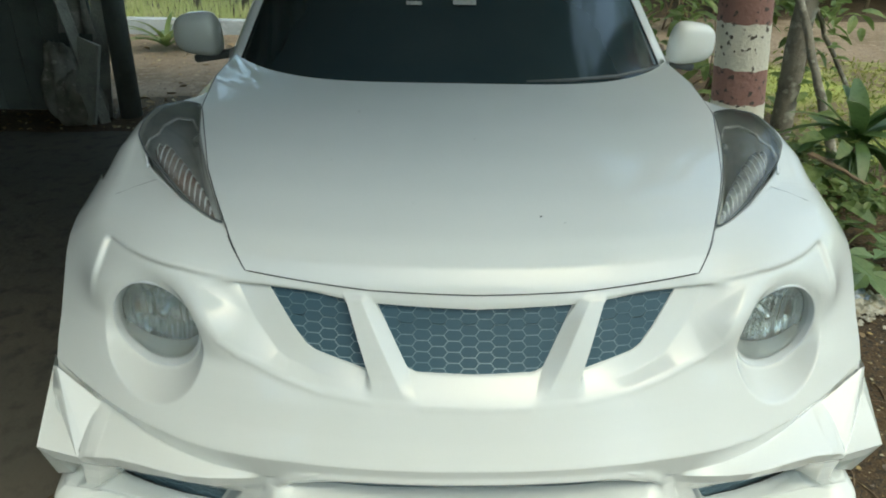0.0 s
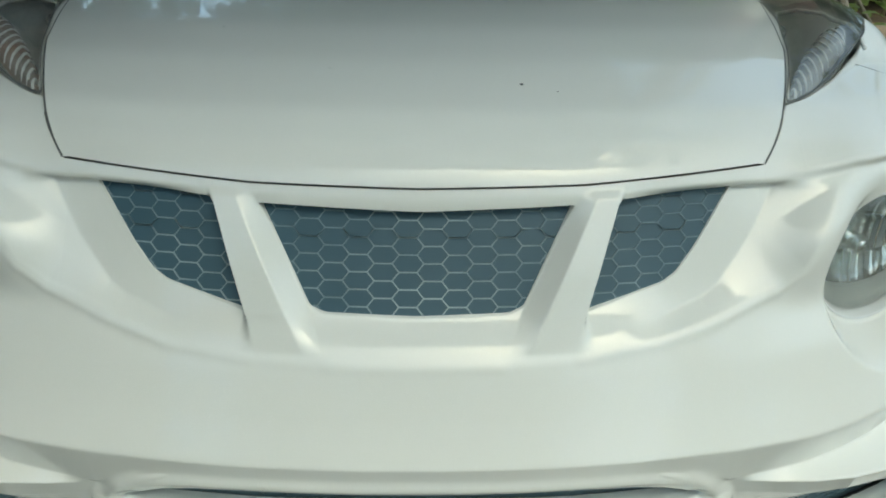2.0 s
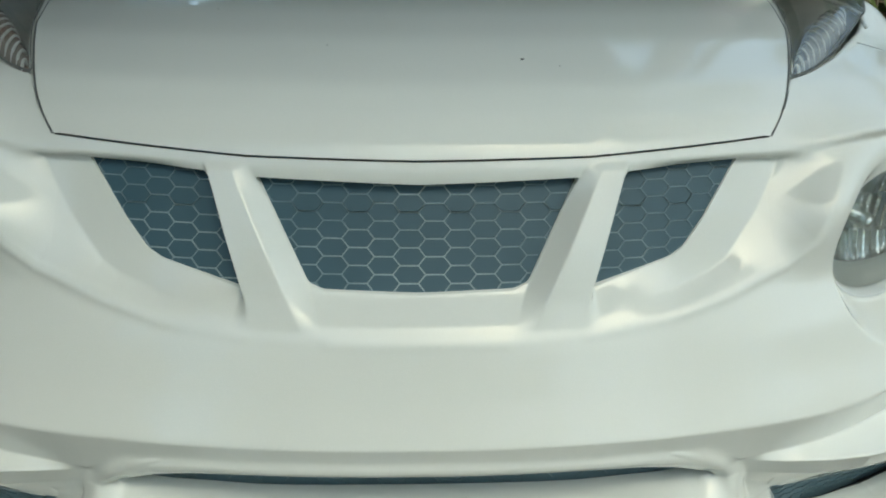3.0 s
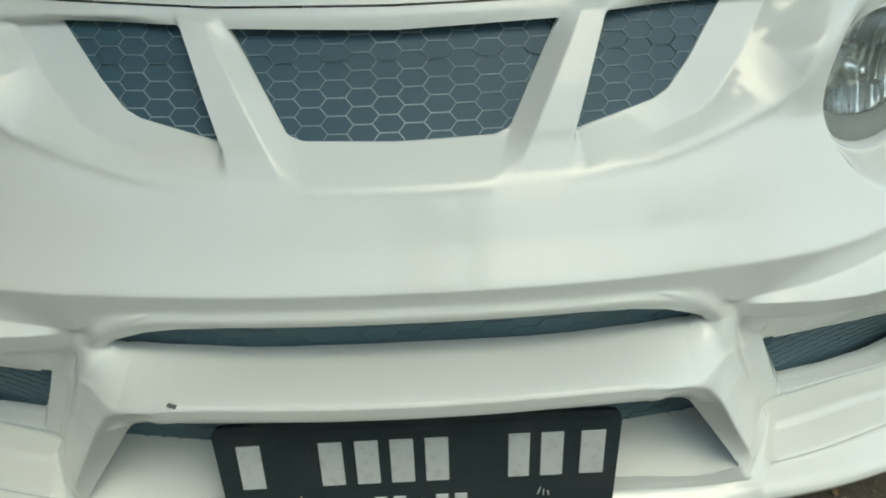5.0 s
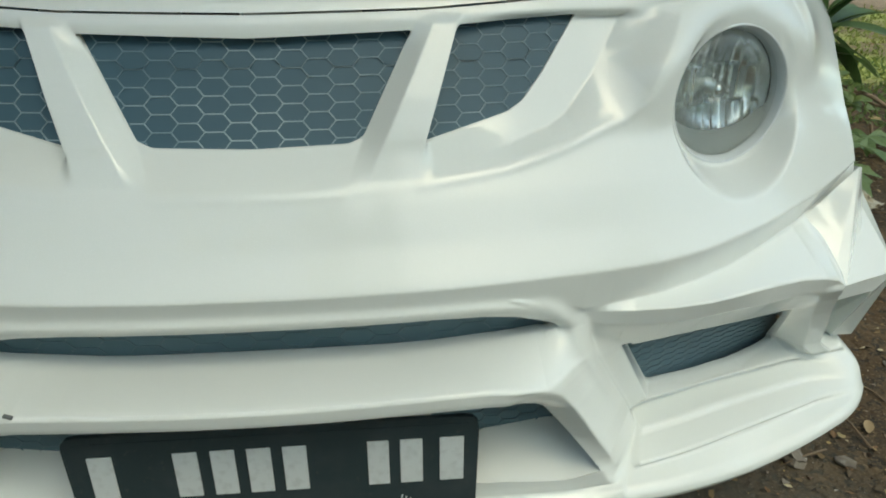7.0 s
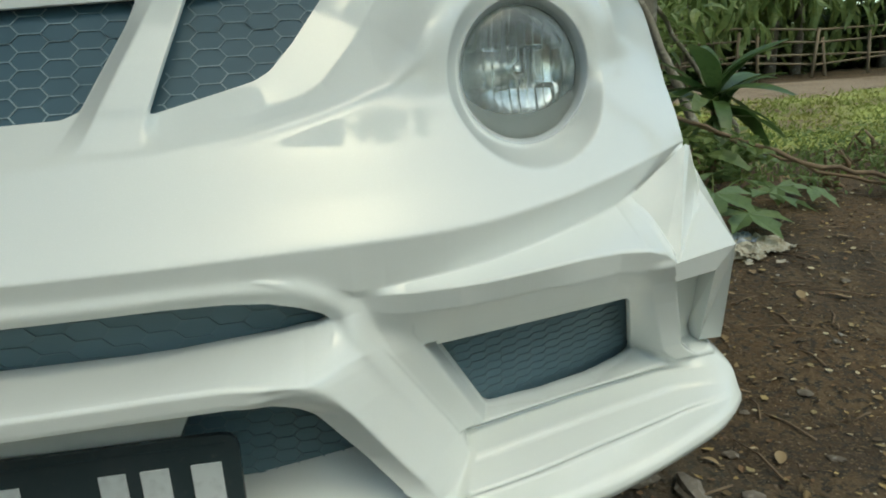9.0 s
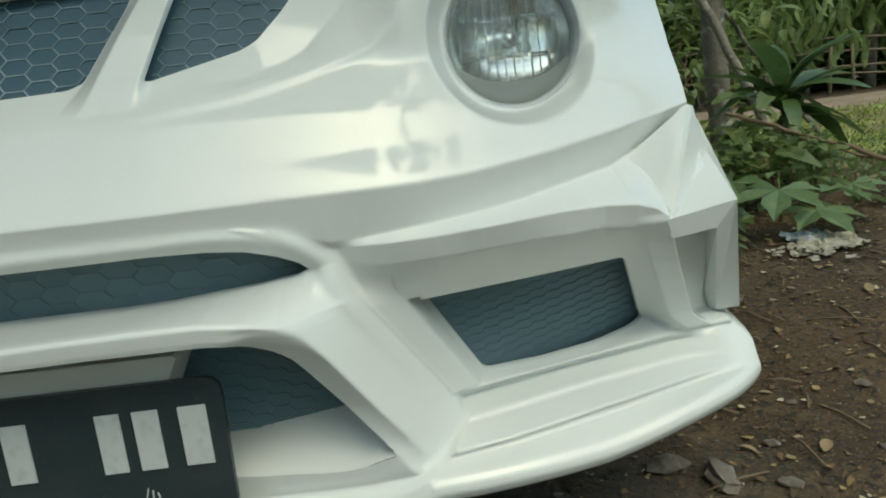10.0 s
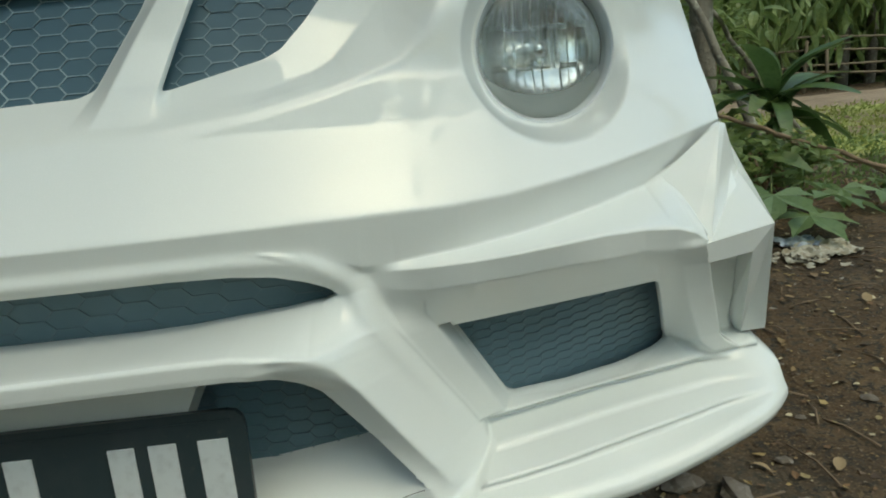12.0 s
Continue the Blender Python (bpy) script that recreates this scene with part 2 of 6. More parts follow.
def tube(points, radii, sides=10, wobble=0.0, seed=0, cap=True):
    """A tapered tube along points, as vertices and faces."""
    rng = np.random.default_rng(seed)
    pts = [Vector(p) for p in points]
    vs, fs = [], []
    for i, p in enumerate(pts):
        d = (pts[min(i + 1, len(pts) - 1)] - pts[max(i - 1, 0)]).normalized()
        a = d.orthogonal().normalized() if i == 0 else (a - d * a.dot(d)).normalized()
        b = d.cross(a)
        for k in range(sides):
            t = 2 * math.pi * k / sides
            r = radii[i] * (1 + wobble * rng.normal())
            vs.append(p + (a * math.cos(t) + b * math.sin(t)) * r)
    for i in range(len(pts) - 1):
        for k in range(sides):
            n = (k + 1) % sides
            fs.append((i * sides + k, i * sides + n, (i + 1) * sides + n, (i + 1) * sides + k))
    if cap:
        fs.append(tuple(range(sides))[::-1])
        fs.append(tuple((len(pts) - 1) * sides + k for k in range(sides)))
    return vs, fs


def merge(pieces):
    vs, fs = [], []
    for v, f in pieces:
        o = len(vs)
        vs += [tuple(p) for p in v]
        fs += [tuple(i + o for i in q) for q in f]
    return vs, fs


def smooth(e0, e1, x):
    t = np.clip((np.asarray(x, float) - e0) / (e1 - e0), 0, 1)
    return t * t * (3 - 2 * t)


def sdf(poly, x, z):
    """Signed distance to a polygon in the plane, negative inside."""
    p = np.array(poly, float)
    x, z = np.asarray(x, float), np.asarray(z, float)
    if x.size > 5000:
        (x0, z0), (x1, z1) = p.min(0) - .05, p.max(0) + .05
        near = (x > x0) & (x < x1) & (z > z0) & (z < z1)
        out = np.full(x.shape, .05)
        if near.any():
            out[near] = sdf(poly, x[near][None], z[near][None])[0] if near.sum() <= 5000 else sdf_all(p, x[near], z[near])
        return out
    return sdf_all(p, x, z)


def sdf_all(p, x, z):
    d = np.full(np.shape(x), 1e9)
    inside = np.zeros(np.shape(x), bool)
    for a, b in zip(p, np.roll(p, -1, 0)):
        ex, ez = b - a
        wx, wz = x - a[0], z - a[1]
        t = np.clip((wx * ex + wz * ez) / (ex * ex + ez * ez + 1e-12), 0, 1)
        d = np.minimum(d, np.hypot(wx - ex * t, wz - ez * t))
        cond = (a[1] > z) != (b[1] > z)
        with np.errstate(divide="ignore", invalid="ignore"):
            cross = a[0] + (z - a[1]) * ex / (ez if abs(ez) > 1e-9 else 1e-9)
        inside ^= cond & (x < cross)
    return np.where(inside, -d, d)


def rounded(poly, r=0.01, n=4):
    """Polygon with its corners rounded."""
    p = [np.array(q, float) for q in poly]
    out = []
    for i, q in enumerate(p):
        a, b = p[i - 1] - q, p[(i + 1) % len(p)] - q
        la, lb = np.linalg.norm(a), np.linalg.norm(b)
        k = min(r, la * 0.45, lb * 0.45)
        s, e = q + a / la * k, q + b / lb * k
        for t in np.linspace(0, 1, n):
            out.append((1 - t) ** 2 * s + 2 * t * (1 - t) * q + t * t * e)
    return out


# ---- the shape of the car's nose ----
# x across (centre 0), y back from the nose, z up
HALF = 0.868


def crown(x):
    """How far the nose bends back towards its sides."""
    return 0.25 * x ** 2 + 0.115 * x ** 4


PZ = [0.0, 0.529, 0.57, 0.616, 0.666, 0.72, 0.79, 0.82, 0.85, 0.88, 0.92, 0.95, 0.975, 0.995, 1.01, 1.2]
PY = [-0.35, -0.083, -0.055, -0.028, 0.006, 0.033, 0.068, 0.085, 0.110, 0.157, 0.28, 0.42, 0.60, 0.85, 1.25, 9.0]


def rake(z):
    """The leaning profile of bumper face and bonnet on the centre line."""
    fine = np.linspace(0, 1.2, 1201)
    y = np.interp(fine, PZ, PY)
    k = np.hanning(25)
    y = np.concatenate([np.full(12, y[0]), y, np.full(12, y[-1])])
    return np.interp(z, fine, np.convolve(y, k / k.sum(), "valid"))


def roll(x, z):
    """How the shoulder drops towards the side."""
    return 5.0 * np.maximum(0, np.abs(x) - 0.745) ** 2 * smooth(0.58, 0.86, z)


def skin_y(x, z):
    x = np.abs(x)
    return crown(x) + rake(z + roll(x, z))


def skin_z(x, y):
    """Height of the bonnet and wings over a point of the plan."""
    lo, hi = np.full(np.shape(x), 0.3), np.full(np.shape(x), 1.15)
    for _ in range(40):
        mid = (lo + hi) / 2
        low = skin_y(x, mid) < y
        lo, hi = np.where(low, mid, lo), np.where(low, hi, mid)
    return (lo + hi) / 2


def line(x, *knots):
    a = np.array(knots)
    return np.interp(x, a[:, 0], a[:, 1])


GRILLE_MID = [(-0.188, 0.788), (0.0, 0.782), (0.188, 0.788), (0.127, 0.676), (0.11, 0.669), (0.0, 0.666), (-0.11, 0.669), (-0.127, 0.676)]
GRILLE_SIDE = [(0.240, 0.793), (0.393, 0.800), (0.345, 0.735), (0.318, 0.705), (0.30, 0.695), (0.196, 0.668)]
SLOT = [(0.0, 0.486), (0.20, 0.485), (0.26, 0.482), (0.30, 0.4765), (0.33, 0.467), (0.35, 0.4555), (0.359, 0.4465), (0.342, 0.4400), (0.30, 0.4340), (0.25, 0.4305), (0.20, 0.4265), (0.15, 0.425), (0.0, 0.425)]
SLOT = SLOT + [(-x, z) for x, z in SLOT[-2:0:-1]]
MOUTH = [(0.0, 0.400), (0.15, 0.400), (0.260, 0.397), (0.295, 0.391), (0.318, 0.378), (0.337, 0.357), (0.431, 0.223), (0.415, 0.2205), (0.400, 0.2155), (0.370, 0.2116), (0.330, 0.2127), (0.300, 0.2159), (0.26, 0.2208), (0.22, 0.2251), (0.18, 0.2276), (0.0, 0.228)]
MOUTH = MOUTH + [(-x, z) for x, z in MOUTH[-2:0:-1]]
VENT = [(0.471, 0.3860), (0.600, 0.391), (0.731, 0.397), (0.773, 0.286), (0.750, 0.275), (0.700, 0.2640), (0.620, 0.2585), (0.543, 0.2595)]
LAMP_X, LAMP_Z, LAMP_R = 0.630, 0.687, 0.0935
SCOOP = [(0.0, 0.796), (0.24, 0.803), (0.40, 0.808), (0.530, 0.802), (0.521, 0.785), (0.502, 0.755), (0.478, 0.712), (0.445, 0.688), (0.40, 0.674), (0.365, 0.664), (0.29, 0.647), (0.20, 0.637), (0.10, 0.632), (0.0, 0.631)]
# floor of the surround, inside its sloping side facet
SCOOP_FLOOR = [(0.0, 0.83), (0.474, 0.83), (0.450, 0.792), (0.415, 0.737), (0.372, 0.688), (0.350, 0.676), (0.30, 0.662), (0.20, 0.652), (0.0, 0.648)]
SCOOP_FLOOR = SCOOP_FLOOR + [(-x, z) for x, z in SCOOP_FLOOR[-2:0:-1]]
SCOOP = SCOOP + [(-x, z) for x, z in SCOOP[-2:0:-1]]


def crease_z(x):
    return line(x, (0, .529), (.33, .5275), (.49, .526), (.55, .529), (.65, .540), (.735, .553), (.857, .574), (.9, .58))


# ledges under the vent: across, depth, height
LEDGES = [[(.40, .035, .240), (.534, .074, .250), (.662, .104, .256), (.808, .136, .267), (.9, .165, .275)],
          [(.40, .053, .224), (.519, .088, .235), (.658, .119, .243), (.813, .149, .257), (.9, .174, .265)],
          [(.40, .006, .214), (.539, .044, .226), (.734, .092, .239), (.862, .146, .246)],
          [(.40, .004, .210), (.539, .042, .222), (.734, .090, .235), (.862, .144, .242)],
          [(.40, -.034, .202), (.481, -.020, .205), (.643, .020, .214), (.837, .105, .234), (.9, .14, .239)],
          [(.40, -.030, .195), (.477, -.017, .198), (.641, .024, .207), (.843, .110, .229), (.9, .144, .233)]]
FIN_SEAT = [(.745, .508), (.857, .571), (.95, .571), (.95, .446), (.790, .446), (.780, .458), (.770, .480), (.757, .496)]


def ledge(x, knots):
    """Height and depth of a ledge, as one smooth sweep."""
    a = np.array(knots)
    x = np.maximum(x, .40)
    return np.polyval(np.polyfit(a[:, 0], a[:, 2], 2), x), np.polyval(np.polyfit(a[:, 0], a[:, 1], 2), x)


def blade_line(x):
    """Height of the blade's crest, and of the slot's upper edge inside it."""
    return line(x, (0, .486), (.20, .485), (.26, .482), (.30, .4765), (.33, .4695), (.36, .467), (.385, .466), (.45, .465), (.5, .467), (.55, .470), (.65, .474), (.70, .4725), (.74, .468), (.765, .459), (.79, .440), (.9, .42))


def blade_foot(x):
    """Lower edge of the blade over the vent, and of the slot inside it."""
    return line(x, (0, .425), (.15, .425), (.20, .4265), (.25, .4305), (.30, .434), (.33, .4385), (.36, .4445), (.385, .448), (.42, .443), (.45, .440), (.5, .442), (.6, .445), (.7, .445), (.74, .441), (.77, .428), (.80, .41), (.9, .408))


def bar_crest(x):
    """Front edge of the cross bar between slot and mouth."""
    return line(x, (0, .4222), (.20, .4222), (.26, .4200), (.30, .4140), (.33, .407), (.9, .406))


def mouth_sill(x):
    """Front edge of the sloping shelf in the mouth."""
    dip = .228 - .0165 * smooth(.16, .37, x) + .012 * smooth(.375, .431, x)
    return dip - .025 * smooth(.431, .478, x)


def vent_top(x):
    return line(x, (0, .404), (.26, .400), (.34, .390), (.40, .385), (.5, .388), (.6, .392), (.7, .397), (.74, .399), (.9, .40))


def vent_base(x):
    return line(x, (.40, .256), (.543, .2595), (.620, .2585), (.700, .264), (.750, .275), (.773, .286), (.9, .30))


def fold_height(x):
    """The inward fold under the body's crease."""
    return line(x, (0, .508), (.26, .505), (.30, .501), (.34, .493), (.37, .481), (.385, .474), (.42, .474), (.5, .478), (.55, .482), (.6, .487), (.65, .494), (.7, .501), (.735, .506), (.80, .535), (.857, .570), (.9, .578))


def fold_depth(x):
    return line(x, (0, .006), (.3, .005), (.37, .008), (.42, .011), (.5, .009), (.6, .012), (.7, .021), (.735, .022), (.857, .002))


def lip_line(x):
    return -0.062 + 0.62 * np.maximum(0, x - 0.30) ** 2.5 + 5.0 * np.maximum(0, x - 0.80) ** 2


def side_rows(x, z):
    """The face beside the mouth: blade, vent wall, stepped ledges and lip."""
    cz = crease_z(x)
    cy = skin_y(x, cz)
    bl_y = line(x, (.30, -.045), (.385, -.028), (.45, -.030), (.5, -.031), (.55, -.028), (.6, -.015), (.65, .001), (.70, .017), (.74, .025), (.785, .045), (.9, .12))
    foot_y = line(x, (.30, -.035), (.385, -.025), (.45, -.022), (.5, -.025), (.55, -.018), (.6, -.005), (.65, .006), (.70, .024), (.74, .034), (.785, .056), (.9, .13))
    vt_y = line(x, (.40, .000), (.5, .020), (.6, .041), (.7, .062), (.74, .071), (.9, .12))
    vb_y = line(x, (.40, .045), (.542, .098), (.6, .118), (.70, .150), (.776, .168), (.9, .22))
    lip_y = lip_line(x)
    up_z = 0.036 * smooth(0.66, HALF, x)
    knots = [(cz, cy), (fold_height(x), cy + fold_depth(x)), (blade_line(x), bl_y), (blade_foot(x), foot_y), (vent_top(x), vt_y), (vent_base(x), vb_y)]
    knots += [ledge(x, k) for k in LEDGES]
    nose = [(.190 + up_z, lip_y + .010), (.182 + up_z, lip_y + .002), (.174 + up_z, lip_y), (.162 + up_z, lip_y + .006), (.152 + up_z, lip_y + .05)]
    stepped, plain = rows_between(z, knots + nose), rows_between(z, knots[:7] + nose)
    return stepped + (plain - stepped) * smooth(.77, .85, x)


def pillar_out(z):
    """Outer edge of the slanted pillar between mouth and vent."""
    return line(z, (.19, .468), (.197, .479), (.224, .510), (.25, .497), (.28, .481), (.32, .457), (.36, .434), (.40, .411), (.428, .398), (.452, .391), (.467, .384), (.480, .368), (.492, .340), (.505, .30), (.53, .29))


def pillar_in(z):
    """Inner front edge of the pillar."""
    return line(z, (.19, .462), (.201, .466), (.22, .455), (.25, .439), (.28, .420), (.32, .396), (.36, .372), (.385, .354), (.396, .342), (.405, .328), (.413, .316), (.425, .320), (.44, .336), (.455, .344), (.47, .340), (.48, .330), (.49, .315), (.505, .28), (.53, .28))


RIM_PATH = [(0, .4965), (.22, .495), (.26, .4945), (.30, .491), (.33, .485), (.352, .474), (.367, .459), (.380, .438), (.393, .412), (.420, .366), (.452, .312), (.480, .262)]


def lower(x, z):
    """The folded face below the crease: mouth in the middle, pillars, blades and vents beside it."""
    cz = crease_z(x)
    cy = skin_y(x, cz)
    lip_y = lip_line(x)
    side = side_rows(x, z)
    # bevelled frame round the vent: its inner end beside the pillar, then the rim at its outer end
    f_x = line(z, (.25, .533), (.384, .460), (.41, .446))
    m_x = line(z, (.25, .549), (.263, .541), (.386, .470), (.41, .456))
    f_y = line(z, (.25, .072), (.384, .012), (.41, -.002))
    m_y = line(z, (.25, .103), (.2595, .100), (.386, .074), (.41, .07))
    p0 = pillar_out(z)
    p0_y = line(z, (.19, -.018), (.197, -.013), (.224, .046), (.25, .048), (.28, .035), (.32, .017), (.36, -.001), (.40, -.020), (.428, -.028), (.452, -.030), (.467, -.029))
    wall = np.where(x < f_x, p0_y + (f_y - p0_y) * np.clip((x - p0) / np.maximum(f_x - p0, .004), 0, 1), f_y + (m_y - f_y) * np.clip((x - f_x) / (m_x - f_x), 0, 1))
    mitre = np.minimum(side, f_y + (m_y - f_y) * np.maximum(x - f_x, 0) / (m_x - f_x))
    side = np.where((z < .2605) & (x > f_x), side + (mitre - side) * smooth(.246, .249, z), side + (wall - side) * (x < m_x + .004) * np.where(x < f_x, smooth(.430, .386, z), smooth(.3895, .3865, z)) * smooth(.246, .252, z))
    right = line(z, (.26, .782), (.286, .774), (.397, .732), (.42, .724), (.432, .708), (.440, .690))
    inner = line(z, (.26, .816), (.27, .812), (.30, .800), (.34, .783), (.38, .768), (.41, .757), (.425, .749), (.435, .737), (.441, .72), (.446, .69))
    rim = line(z, (.24, .142), (.268, .130), (.30, .119), (.34, .100), (.38, .083), (.415, .064), (.44, .046), (.46, .038)) + 0.20 * (x - 0.80)
    band = np.clip((x - right) / (inner - right), 0, 1) * smooth(.266, .274, z) * smooth(.452, .440, z)
    side = side + (rim - side) * band
    # the hollow behind the fin, and the seat of the fin itself
    outer = line(z, (.26, .845), (.30, .832), (.34, .818), (.38, .804), (.42, .790), (.44, .780))
    side = side + 0.05 * smooth(0.0, .006, x - outer) * smooth(.272, .280, z) * smooth(.446, .440, z)
    side = side + 0.005 * smooth(-.003, -.010, sdf(FIN_SEAT, x, z))
    # mouth with its upper slot and cross bar
    bar = crown(x) * 0.9
    bar_z = bar_crest(x)
    top_z = line(x, (0, .184), (.40, .186), (.478, .197), (.75, .222), (.9, .24))
    kn = [(cz, cy), (fold_height(x), cy + fold_depth(x)), (blade_line(x), -.072 + bar), (blade_foot(x), -.030 + .35 * bar), (bar_z + .0012, -.124 + bar), (bar_z, -.1325 + bar), (bar_z - .004, -.135 + bar), (bar_z - .018, -.133 + bar),
          (.34 + 0 * x, -.110 + bar), (mouth_sill(x) + .004, -.048 + 0 * x), (mouth_sill(x) - .004, -.047 + 0 * x), (top_z, lip_y + .020), (top_z - .004, lip_y + .006), (.172 + 0 * x, lip_y), (.158 + 0 * x, lip_y + .008), (.152 + 0 * x, lip_y + .05)]
    mid = rows_between(z, kn)
    # pillar: a flat face from its inner edge to its outer one, with a turned-in flank towards the mouth
    p4 = np.minimum(pillar_in(z), p0 - .006)
    p4_y = line(z, (.19, -.022), (.201, -.016), (.22, -.029), (.25, -.043), (.28, -.054), (.32, -.067), (.36, -.081), (.385, -.089), (.396, -.096), (.412, -.108))
    back_x = line(z, (.19, .452), (.224, .430), (.245, .412), (.292, .380), (.36, .336), (.375, .322), (.39, .297), (.40, .27))
    back_y = line(z, (.19, -.0425), (.224, -.045), (.245, -.047), (.292, -.051), (.36, -.070), (.375, -.084), (.39, -.102), (.40, -.117))
    flank = back_y + (p4_y - back_y) * np.clip((x - back_x) / np.maximum(p4 - back_x, .006), 0, 1)
    low = smooth(.412, .404, z) * smooth(.192, .202, z)
    mid = mid + (flank - mid) * low * smooth(.27, .30, x)
    y4 = rows_at(p4, z, kn, x)
    y4 = y4 + (p4_y - y4) * low
    y0 = side_rows(p0, z)
    y0 = y0 + (p0_y - y0) * smooth(.474, .460, z) * smooth(.192, .200, z)
    t = np.clip((x - p4) / (p0 - p4), 0, 1)
    face_y = y4 + (y0 - y4) * t - 0.003 * np.sin(t * math.pi) * smooth(.30, .40, z)
    y = np.where(x < p4, mid, face_y)
    step = np.clip((x - p0) / .006, 0, 1)
    y = np.where(x < p0, y, face_y + (side - face_y) * step)
    over = rows_between(z, [(cz, cy), (fold_height(x), cy + fold_depth(x))])
    y = np.where(z > fold_height(x), over, y)
    # raised rim over the slot, bending down into the pillar
    d = np.full(np.shape(x), 9.0)
    for (ax, az), (bx, bz) in zip(RIM_PATH, RIM_PATH[1:]):
        k = np.clip(((x - ax) * (bx - ax) + (z - az) * (bz - az)) / ((bx - ax) ** 2 + (bz - az) ** 2), 0, 1)
        d = np.minimum(d, np.hypot(x - ax - (bx - ax) * k, z - az - (bz - az) * k))
    return y - 0.006 * np.exp(-(d / .0085) ** 2) * smooth(.24, .46, z)


def rows_at(x, z, knots, x_old):
    """The cross bar's rows carried to another place across."""
    return rows_between(z, knots) + 0.9 * (crown(x) - crown(x_old))


def rows_between(z, knots):
    """Straight rows between knots (height, depth) that run down the face, one list for every column."""
    y = np.array(knots[0][1], float) * np.ones(np.shape(z))
    for (z0, y0), (z1, y1) in zip(knots, knots[1:]):
        t = np.clip((z0 - z) / np.maximum(z0 - z1, 1e-4), 0, 1)
        y = np.where(z <= z0, y0 + (y1 - y0) * t, y)
    return y


WELLS = [(rounded(GRILLE_MID, .004), .055), (rounded(GRILLE_SIDE, .005), .055), (SLOT, .04), (rounded(VENT, .008), .04)]
WELLS.append(([(LAMP_X + LAMP_R * math.cos(a), LAMP_Z + LAMP_R * math.sin(a)) for a in np.arange(0, 6.28, 0.1309)], .12))
WELLS = WELLS + [([(-x, z) for x, z in p][::-1], d) for p, d in (WELLS[1], WELLS[3], WELLS[4])]
MOUTH_EDGE = rounded(MOUTH, .012)


def face(x, z):
    """Depth of the bumper's face, its openings still closed."""
    x = np.abs(x)
    up = skin_y(x, z)
    # sunken surround of the grille, with the two slanted struts left standing
    d = sdf(SCOOP, x, z)
    top = smooth(0.812, 0.792, z)
    crisp = smooth(0.24, 0.34, x)
    ramp = crisp * 0.018 * np.clip(-d / np.maximum(np.maximum(sdf(SCOOP_FLOOR, x, z), 0) - d, .010), 0, 1) + (1 - crisp) * 0.018 * smooth(-.004, .048, -d)
    up = up + ramp * top
    outer = line(z, (.635, .184), (.668, .196), (.793, .240), (.82, .25))
    inner = line(z, (.635, .108), (.676, .127), (.788, .188), (.82, .205))
    ridge = line(z, (.635, .130), (.647, .137), (.793, .211), (.82, .222))
    strut = np.where(x > ridge, 1.0, np.clip((x - inner) / (ridge - inner), 0, 1)) * smooth(line(z, (.640, .026), (.668, .007)), 0.0, x - outer)
    sunk = up - skin_y(x, z)
    # bead along the lower edge of the surround, gone where a strut runs out
    foot = smooth(inner - .012, inner + .006, x) * smooth(outer + .014, outer - .004, x)
    up = up - 0.0024 * np.exp(-((d - 0.007) / 0.006) ** 2) * smooth(0.74, 0.68, z) * (1 - .65 * foot) * (.5 + .5 * crisp)
    up = up - (np.maximum(sunk, 0) + line(z, (.636, 0), (.676, .006), (.72, .008), (.79, .005))) * strut * smooth(0.806, 0.795, z)
    # ledge over the lamp
    ledge = line(x, (.43, .808), (.466, .813), (.556, .829), (.658, .838), (.718, .842), (.9, .85))
    up = up + 0.020 * smooth(0.001, -0.016, z - ledge) * smooth(0.14, 0.03, ledge - z) * smooth(.42, .58, x) * smooth(.742 + .30 * (.842 - z), .722 + .30 * (.842 - z), x)
    # bowl round the lamp
    r = np.hypot(x - LAMP_X + 0.002, z - LAMP_Z + 0.002)
    up = up - 0.046 * np.exp(-((r - 0.128) / 0.050) ** 2) * smooth(-0.02, 0.09, z - LAMP_Z + 0.10 * (LAMP_X - x))
    up = up + (np.maximum(lamp_plane(x, z), up) - up) * np.clip((0.1125 - r) / 0.0180, 0, 1)
    return np.where(z > crease_z(x), up, lower(x, z))


def lamp_plane(x, z):
    return 0.158 + 0.30 * (x - LAMP_X) + 0.05 * (z - LAMP_Z)


def blur(a, n=1):
    for _ in range(n):
        p = np.pad(a, 1, mode="edge")
        a = (p[:-2, 1:-1] + p[2:, 1:-1] + p[1:-1, :-2] + p[1:-1, 2:] + 4 * p[1:-1, 1:-1]) / 8
    return a


car = thing("car", "white compact crossover car with body kit on bare soil", "car")
BUMPER_TOP = [(0.0, 0.806), (0.20, 0.809), (0.432, 0.8225), (0.44, 0.83), (0.49, 0.879), (0.53, 0.8845), (0.60, 0.8975), (0.66, 0.908), (0.70, 0.911), (0.74, 0.906), (0.80, 0.888), (0.85, 0.866), (0.868, 0.852)]


def top_of_bumper(x):
    return line(np.abs(x), *BUMPER_TOP)


# bumper cover: one fine sheet, bowed at its upper edge
half_xs = np.linspace(0, .867, 579)
xs = np.concatenate([-half_xs[:0:-1], half_xs])
XA = np.abs(xs)
up_z = 0.036 * smooth(0.66, HALF, XA)
# the rows of the sheet run along the folds
fold_rows = [(0.152 + up_z, 0), (.162 + up_z, 2), (.174 + up_z, 3), (.182 + up_z, 3), (.190 + up_z, 3)]
for k, n in zip(LEDGES[::-1], (5, 3, 8, 2, 6, 4)):
    fold_rows.append((ledge(XA, k)[0], n))
